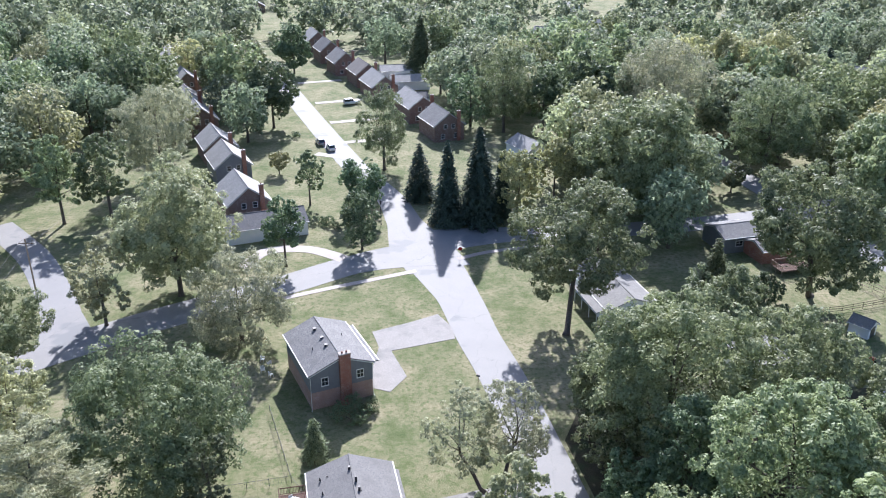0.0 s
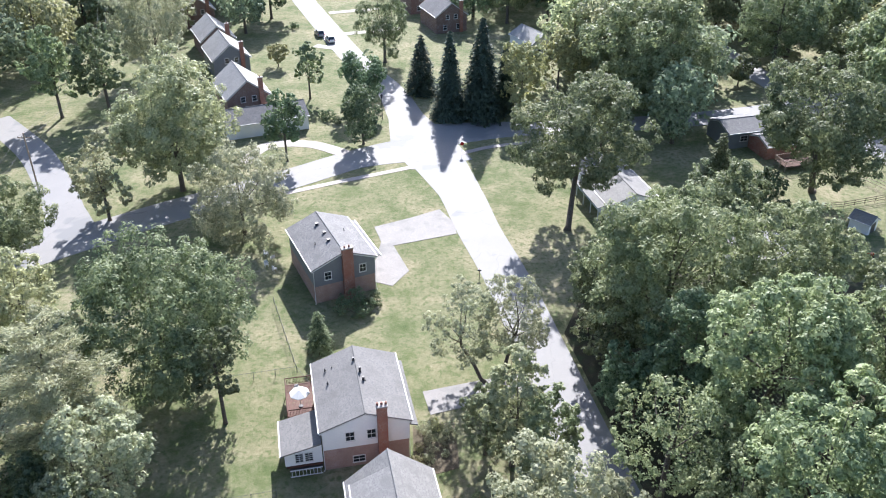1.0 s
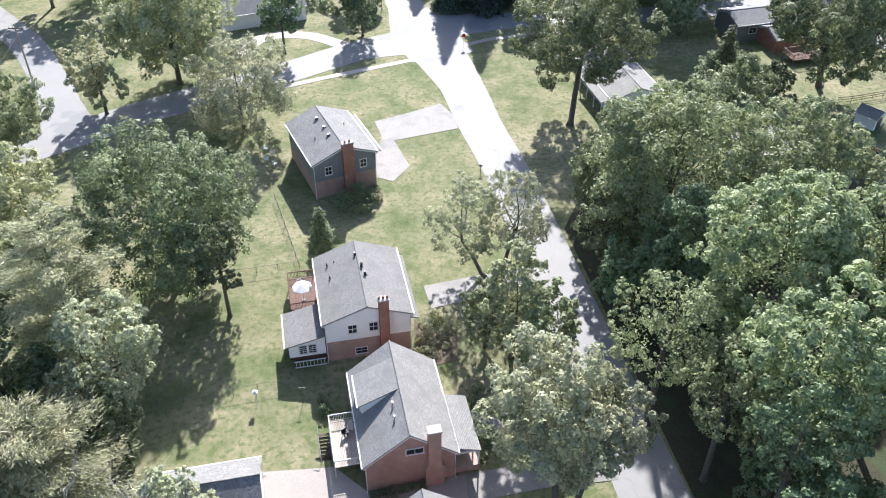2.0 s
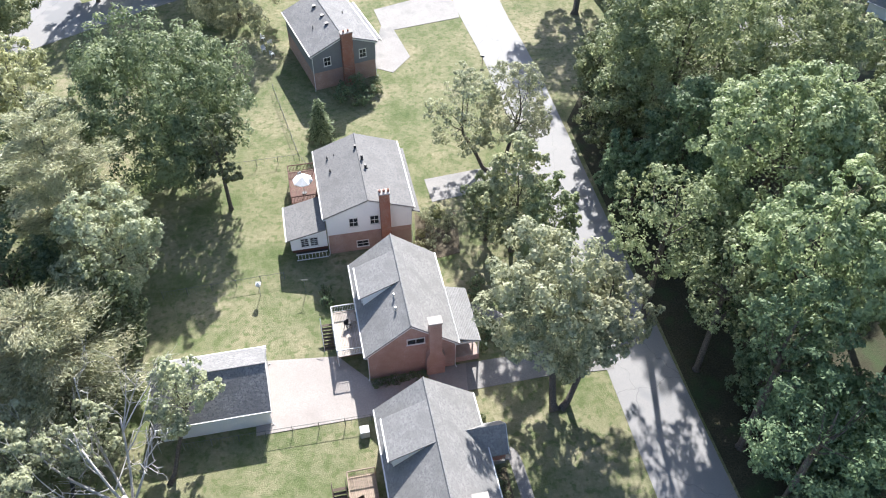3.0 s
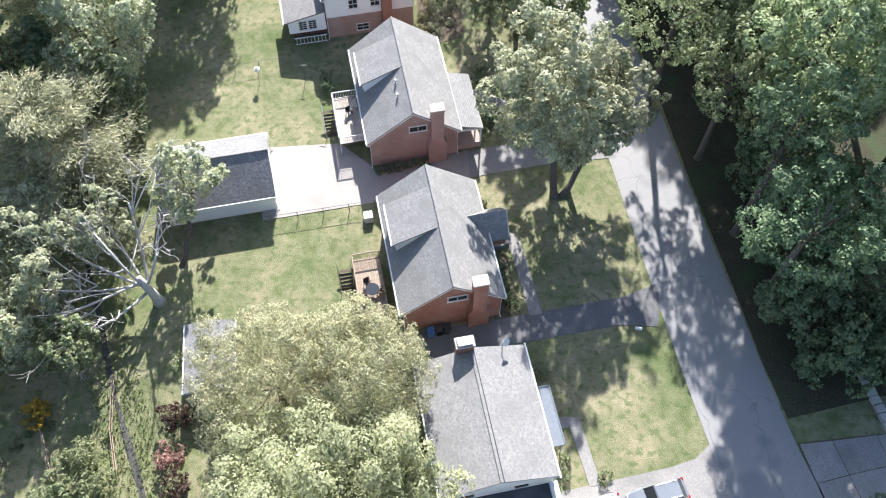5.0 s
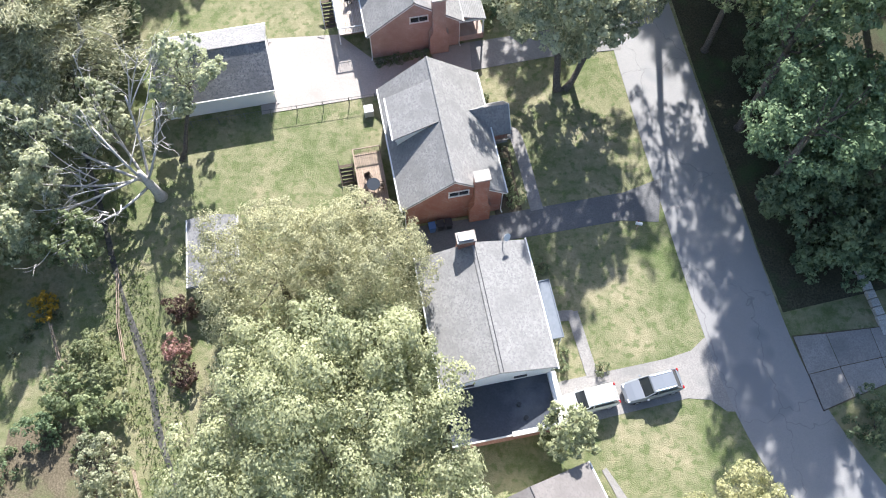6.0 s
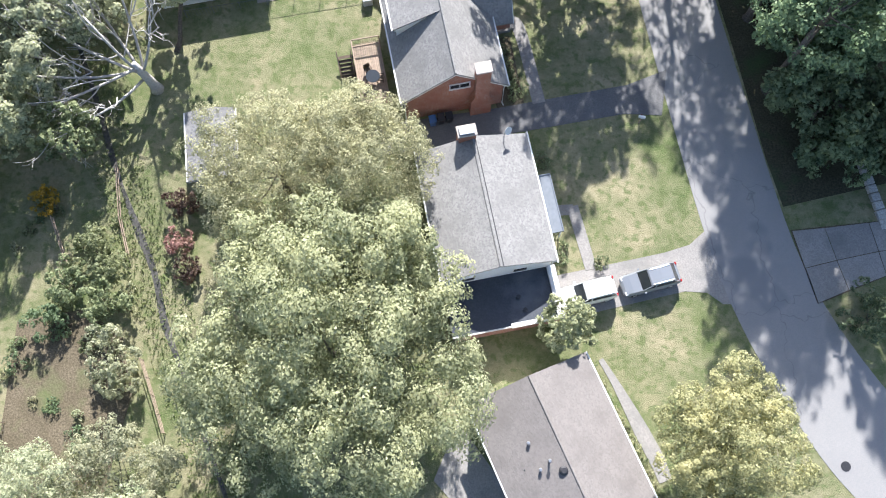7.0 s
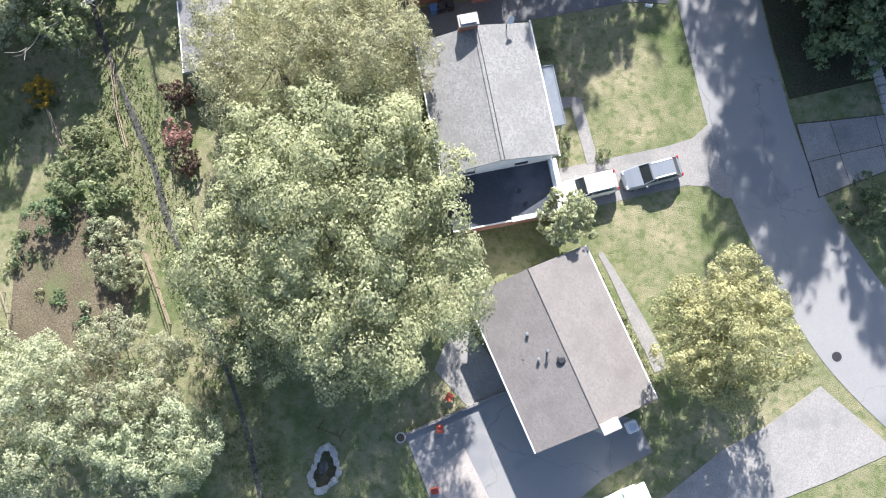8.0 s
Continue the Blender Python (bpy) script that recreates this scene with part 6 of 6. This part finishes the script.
part("gravel", prism([(1.6 * math.cos(6.2832 * k / 20), 0.95 * math.sin(6.2832 * k / 20)) for k in range(20)], -0.05, 0.05), M_LITTER_SHADE_GRAVEL, pond)
part("basin", prism([(0.1 + 0.5 * math.cos(6.2832 * k / 14), 0.1 + 0.36 * math.sin(6.2832 * k / 14)) for k in range(14)], 0.0, 0.075), M_WATER, pond)

planter = thing("planter", pose(-3.1, -5.0, 0), "round pale stone planter at the wall's end", "planter")
part("pot", join(cyl(0, 0, 0, 0.45, 0.26, 0.38, 14), cyl(0, 0, 0.40, 0.5, 0.42, 0.42, 14)), M_STONE, planter)
part("soil", cyl(0, 0, 0.42, 0.505, 0.30, 0.30, 12), M_SOIL, planter)

# the wide concrete drive across the street, slab by slab
east = paving("driveway", poly([(28.4, 20.5), (35.9, 21.4), (52, 24.2), (52, 19.4), (35.6, 16.6), (30.0, 14.3)], 0.03), M_SOIL, "pale concrete driveway of large jointed slabs", "driveway")
for quad in (((28.55, 20.4), (31.2, 20.7), (31.9, 18.0), (29.3, 17.3)), ((31.26, 20.7), (34.9, 21.2), (35.4, 18.8), (31.96, 18.0)), ((34.96, 21.2), (39, 21.9), (39.3, 19.5), (35.46, 18.8)), ((39.06, 21.9), (44, 22.7), (44, 20.3), (39.36, 19.5)),
             ((29.35, 17.25), (31.9, 17.92), (32.6, 15.5), (30.05, 14.4)), ((31.96, 17.94), (35.4, 18.72), (35.8, 16.75), (32.66, 15.52)), ((35.46, 18.74), (39.3, 19.42), (39.4, 17.4), (35.86, 16.77)), ((39.36, 19.43), (44, 20.22), (44, 18.1), (39.46, 17.42))):
    pc = quad[::-1]
    part("slab", prism(pc, -0.05, 0.062), M_OLD_CONCRETE, east)
wall_e = thing("retaining_wall", pose(35.6, 23.6, 0, 0, 0, 14), "grey stone blocks round a sunken patio", "wall")
for k in range(7):
    part("block", box(-0.4, -1.3 + k * 0.75, 0, 0.35, -0.62 + k * 0.75, 0.4, 0.04), M_STONE, wall_e)
for k in range(4):
    part("step", box(-0.45 + 0.02 * k, -1.75 - 0.4 * k, 0, 0.5, -1.37 - 0.4 * k, 0.34 - 0.08 * k, 0.02), M_STONE, wall_e)
for k in range(6):
    part("block", box(0.5 + k * 0.8, 3.4, 0, 1.24 + k * 0.8, 4.0, 0.4, 0.04), M_STONE, wall_e)

cover = thing("manhole_cover", pose(30.8, 1.7, 0.05), "dark iron manhole cover in the street", "manhole cover")
part("frame", cyl(0, 0, -0.04, 0.004, 0.38, 0.38, 20), M_DARK, cover)
part("plate", join(cyl(0, 0, -0.03, 0.012, 0.31, 0.31, 20), *[box(-0.26, -0.2 + k * 0.1, 0.0, 0.26, -0.17 + k * 0.1, 0.02) for k in range(5)]), M_DARK, cover)
# garden shed and mower in the yards across the street
shed = house_shell("shed", "small white garden shed with dark doors", 66.0, 115.5, 40, 2.6, 3.2, 2.0, 0.8, M_SIDING_WHITE, M_ROOF_LIGHT, down=False)
part("shed_door", box(-0.7, -1.66, 0.05, 0.7, -1.60, 1.8), M_DARK, shed)
mower = thing("lawn_tractor", pose(63.2, 106.8, 0, 0, 0, 20), "red lawn tractor on the grass", "mower")
part("hood", loft([ring(0.1, 0.32, 0.35, 0.85), ring(0.5, 0.32, 0.35, 0.85), ring(0.9, 0.26, 0.38, 0.7)]), M_TAIL, mower)
part("seat", join(box(-0.7, -0.22, 0.55, -0.25, 0.22, 0.65, 0.03), box(-0.78, -0.22, 0.6, -0.68, 0.22, 1.0, 0.03)), M_DARK, mower)
part("cutting_deck", box(-0.5, -0.5, 0.12, 0.4, 0.5, 0.3, 0.05), M_TAIL, mower)
for wx, wr in ((-0.55, 0.26), (0.65, 0.19)):
    for s in (-1, 1):
        part("wheel", tube([(wx, s * 0.36, wr), (wx, s * 0.52, wr)], [wr, wr], 12), M_TYRE, mower)
part("steering_wheel", tube([(-0.02, 0, 0.95), (0.0, 0, 0.98)], [0.17, 0.17], 12), M_DARK, mower)

# swing frame under the big maple and a clothes post
swing = thing("swing_frame", pose(-8.4, -4.6, 0, 0, 0, -20), "rusty leaning swing frame under the maple", "swing")
for a, b in (((-0.9, 0.5, 0), (-0.9, 0, 1.7)), ((-0.9, -0.5, 0), (-0.9, 0, 1.7)), ((0.9, 0.5, 0), (0.9, 0, 1.7)), ((0.9, -0.5, 0), (0.9, 0, 1.7)), ((-0.9, 0, 1.7), (0.9, 0, 1.7))):
    part("bar", tube([a, b], [0.035, 0.035], 6), M_WOOD_RED, swing)
post = thing("clothes_post", pose(-14.6, 58.2, 0), "dull grey metal clothes post on the lawn", "post")
part("shaft", cyl(0, 0, 0, 2.0, 0.035), M_WIRE, post)
part("arm", box(-0.35, -0.025, 1.94, 0.35, 0.025, 2.0), M_WIRE, post)
feeder = thing("bird_feeder", pose(-19.3, 57.8, 0), "white bird feeder on a post by the fence", "bird feeder")
part("shaft", cyl(0, 0, 0, 1.5, 0.03), M_METAL, feeder)
part("house_box", join(box(-0.2, -0.2, 1.5, 0.2, 0.2, 1.8), ([(-0.28, -0.28, 1.8), (0.28, -0.28, 1.8), (0.28, 0.28, 1.8), (-0.28, 0.28, 1.8), (0, 0, 2.05)], [(0, 1, 4), (1, 2, 4), (2, 3, 4), (3, 0, 4), (3, 2, 1, 0)])), M_WHITE, feeder)

# flower beds and hedges close to the houses
rng_b = np.random.default_rng(11)
for k, (x, y, r, m) in enumerate(((-2.2, 69.6, 1.0, M_PALE), (-0.8, 70.2, 0.9, M_YELLOWGREEN), (0.6, 69.6, 1.0, M_PALE), (-1.4, 67.9, 0.9, M_PALE), (0.2, 67.8, 0.8, M_PALE), (-2.7, 66.8, 0.7, M_YELLOWGREEN), (-1.2, 66.2, 0.8, M_PALE), (0.1, 66.0, 0.6, M_PALE), (-2.9, 64.8, 0.9, M_YELLOWGREEN), (-1.6, 64.9, 0.8, M_PALE), (-2.6, 63.2, 1.0, M_PALE))):
    shrub(x, y, r, r * 1.2, m, "clipped pale green shrub in the mulched bed", 100 + k, 40, 0.09, group="shrubs in the front bed")
for k in range(6):
    shrub(-6.4 + k * 0.85, 46.5 + k * 0.2, 0.62, 0.9, M_DARKLEAF, "low dark green bush against the brick wall", 120 + k, 44, 0.08, group="bushes along the wall")
for k, (x, y, r) in enumerate(((4.5, 37.2, 0.6), (4.8, 36.1, 0.7), (5.1, 34.9, 0.7), (5.4, 33.7, 0.8), (5.9, 32.3, 1.1), (3.2, 42.8, 0.6), (3.0, 41.6, 0.6), (3.6, 40.6, 0.5))):
    shrub(x, y, r, r * 1.3, M_OAK if k % 2 else M_MAPLE, "rounded green bush along the front wall", 130 + k, 40, 0.09, group="bushes along the front wall")
for k, (x, y, r) in enumerate(((8.0, 26.2, 0.8), (9.4, 17.6, 0.7), (9.6, 18.8, 0.5), (9.0, 20.3, 0.5), (12.6, 17.3, 0.7))):
    shrub(x, y, r, r * 1.1, M_OAK, "small green bush beside the ranch house", 140 + k, 40, 0.09, group="bushes by the ranch house")
for k in range(13):
    u = k / 12
    shrub(11.6 + 5.0 * u, 9.0 - 9.6 * u + math.sin(k) * 0.2, 0.42, 0.5, M_OLIVE if k % 3 else M_OAK, "low mixed plant along the front wall", 150 + k, 40, 0.08, group="plants along the front wall")
for k, (x, y, r) in enumerate(((3.2, 53.4, 0.9), (4.4, 52.2, 0.8), (3.6, 50.9, 0.7), (2.9, 57.8, 0.8), (3.4, 59.2, 0.9), (-12.2, 56.4, 0.9), (-12.6, 58.0, 0.8))):
    shrub(x, y, r, r * 1.4, M_DARKLEAF if k % 2 else M_OAK, "leafy green bush by the brick house", 170 + k, 36, 0.1, group="bushes by the brick house")
for k, (x, y, r) in enumerate(((-23.4, 160, 1.5), (-25, 161.5, 1.3), (-21.8, 158.5, 1.2), (-40.5, 224.3, 1.6), (-31, 163.5, 1.6), (-33.5, 165, 1.5))):
    shrub(x, y, r, r * 1.2, M_DARKLEAF, "dark rounded hedge bush on a front lawn", 180 + k, 16, 0.16, group="front lawn bushes")
for k in range(26):
    x, y = rng_b.uniform(-35, -24.5), rng_b.uniform(-2, 22)
    shrub(x, y, rng_b.uniform(0.4, 1.1), rng_b.uniform(0.4, 1.0), (M_OAK, M_DARKLEAF, M_OLIVE, M_PALE)[k % 4], "scruffy weeds in the bare garden", 200 + k, 22, 0.11, name="weed_clump", group="garden weeds")
# rough grass along the creek
rg = np.random.default_rng(31)
n = 6000
u = rg.random(n)
line = np.array([(-33, 38), (-28.2, 26.5), (-24.9, 19.1), (-22.1, 12.1), (-18.4, 3.8), (-14.4, -6.2), (-12, -16)])
seg = u * 6
i = seg.astype(int)
f_ = (seg - i)[:, None]
pos = line[i] * (1 - f_) + line[np.minimum(i + 1, 6)] * f_
side = np.where(rg.random(n) < 0.5, -1, 1) * rg.uniform(0.1, 2.0, n)
pos = np.column_stack([pos[:, 0] + side, pos[:, 1] + side * 0.35, rg.uniform(0.05, 0.2, n)])
grass = new("creek_grass", leaf_mesh("creek_grass", pos, np.column_stack([rg.normal(size=n), rg.normal(size=n), np.full(n, 0.6)]), np.column_stack([rg.normal(size=n) * 0.5, rg.normal(size=n) * 0.5, np.ones(n)]), rg.uniform(0.08, 0.2, n), 0.34, M_GRASS))
tagged(grass, "long rough grass along the creek banks", "grass", kind="stuff")

# ---- the wooded distance ----
def clear_of(x, y):
    """Free of the streets, lawns and rows of houses."""
    if y > 185:
        road_x = -12.5 - (y - 178) * 0.385
        if abs(x - road_x) < (14 if y < 300 else 0):
            return False
        if y < 330 and road_x - 20 < x < road_x + 22:
            return False
    return True


rng_far = np.random.default_rng(77)
kinds = []
# Two of these kinds wear the leaves tinted cool for haze.
for k, (m, lum, dr) in enumerate(((M_HAZY_BLUEGREEN, 40, 0), (M_MAPLE, 40, 0), (M_DARKLEAF, 36, 0), (M_SILVER, 40, 1.0), (M_HAZY_BLUEGREEN, 44, 0.6), (M_YELLOWGREEN, 40, 0))):
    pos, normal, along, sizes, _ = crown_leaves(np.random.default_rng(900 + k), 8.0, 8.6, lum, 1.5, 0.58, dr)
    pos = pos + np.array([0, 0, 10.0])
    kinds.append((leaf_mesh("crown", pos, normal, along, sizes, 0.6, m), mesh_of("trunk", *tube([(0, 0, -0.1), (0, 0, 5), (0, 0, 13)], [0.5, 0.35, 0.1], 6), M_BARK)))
placed = [(o.location.x, o.location.y, 8.5) for o in scene.objects if o.get("category") == "tree"] + [(o.location.x, o.location.y, 12.0) for o in scene.objects if o.get("category") == "house"]
far_leaves = []
near_count = 0
for ring in range(6000):
    y = 105 + 700 * rng_far.random() ** 0.9
    x = rng_far.uniform(-0.58, 0.58) * (y + 30)
    if y < 215 and -58 < x < 28:
        continue
    if x >= 28 and (y < 142 or (y < 215 and abs(y - 152 - (x - 16) * 0.3) < 9)):
        continue
    if not clear_of(x, y) or any((x - a) ** 2 + (y - b) ** 2 < d * d for a, b, d in placed):
        continue
    if abs(x - (86 - (y - 130) * 0.26)) < 7 and y < 240 and x > 0:
        continue
    if (y < 215 and -92 < x < -45) or (y < 135 and x < -50):
        continue
    sc = rng_far.uniform(0.75, 1.2)
    if len(far_leaves) > 600 and y > 330:
        continue
    if y < 330 and near_count < 190:
        k = rng_far.choice(6, p=[0.27, 0.25, 0.09, 0.12, 0.2, 0.07])
        tree = thing("tree", pose(x, y, 0, 0, 0, rng_far.uniform(0, 360)), "distant leafy tree in the wooded suburb", "tree", "distant trees")
        tree.scale = (sc, sc, sc * rng_far.uniform(0.85, 1.1))
        for nm, me in zip(("crown", "trunk"), kinds[k]):
            o = new(nm, me)
            o.parent = tree
        near_count += 1
    else:
        far_leaves.append((x, y, sc))
    placed.append((x, y, 7.4 * max(sc, 0.85)))
P, Nn, A, Z = [], [], [], []
for x, y, sc in far_leaves[:600]:
    pos, normal, along, sizes, _ = crown_leaves(rng_far, 8.0 * sc, 8.4 * sc, 30, 0.28, 1.15)
    P.append(pos + np.array([x, y, 9.6 * sc]))
    Nn.append(normal)
    A.append(along)
    Z.append(sizes)
# Distant haze is put into this leaf colour.
woods = new("distant_woods", leaf_mesh("distant_woods", np.concatenate(P), np.concatenate(Nn), np.concatenate(A), np.concatenate(Z), 0.6, M_HAZY_BLUEGREEN))
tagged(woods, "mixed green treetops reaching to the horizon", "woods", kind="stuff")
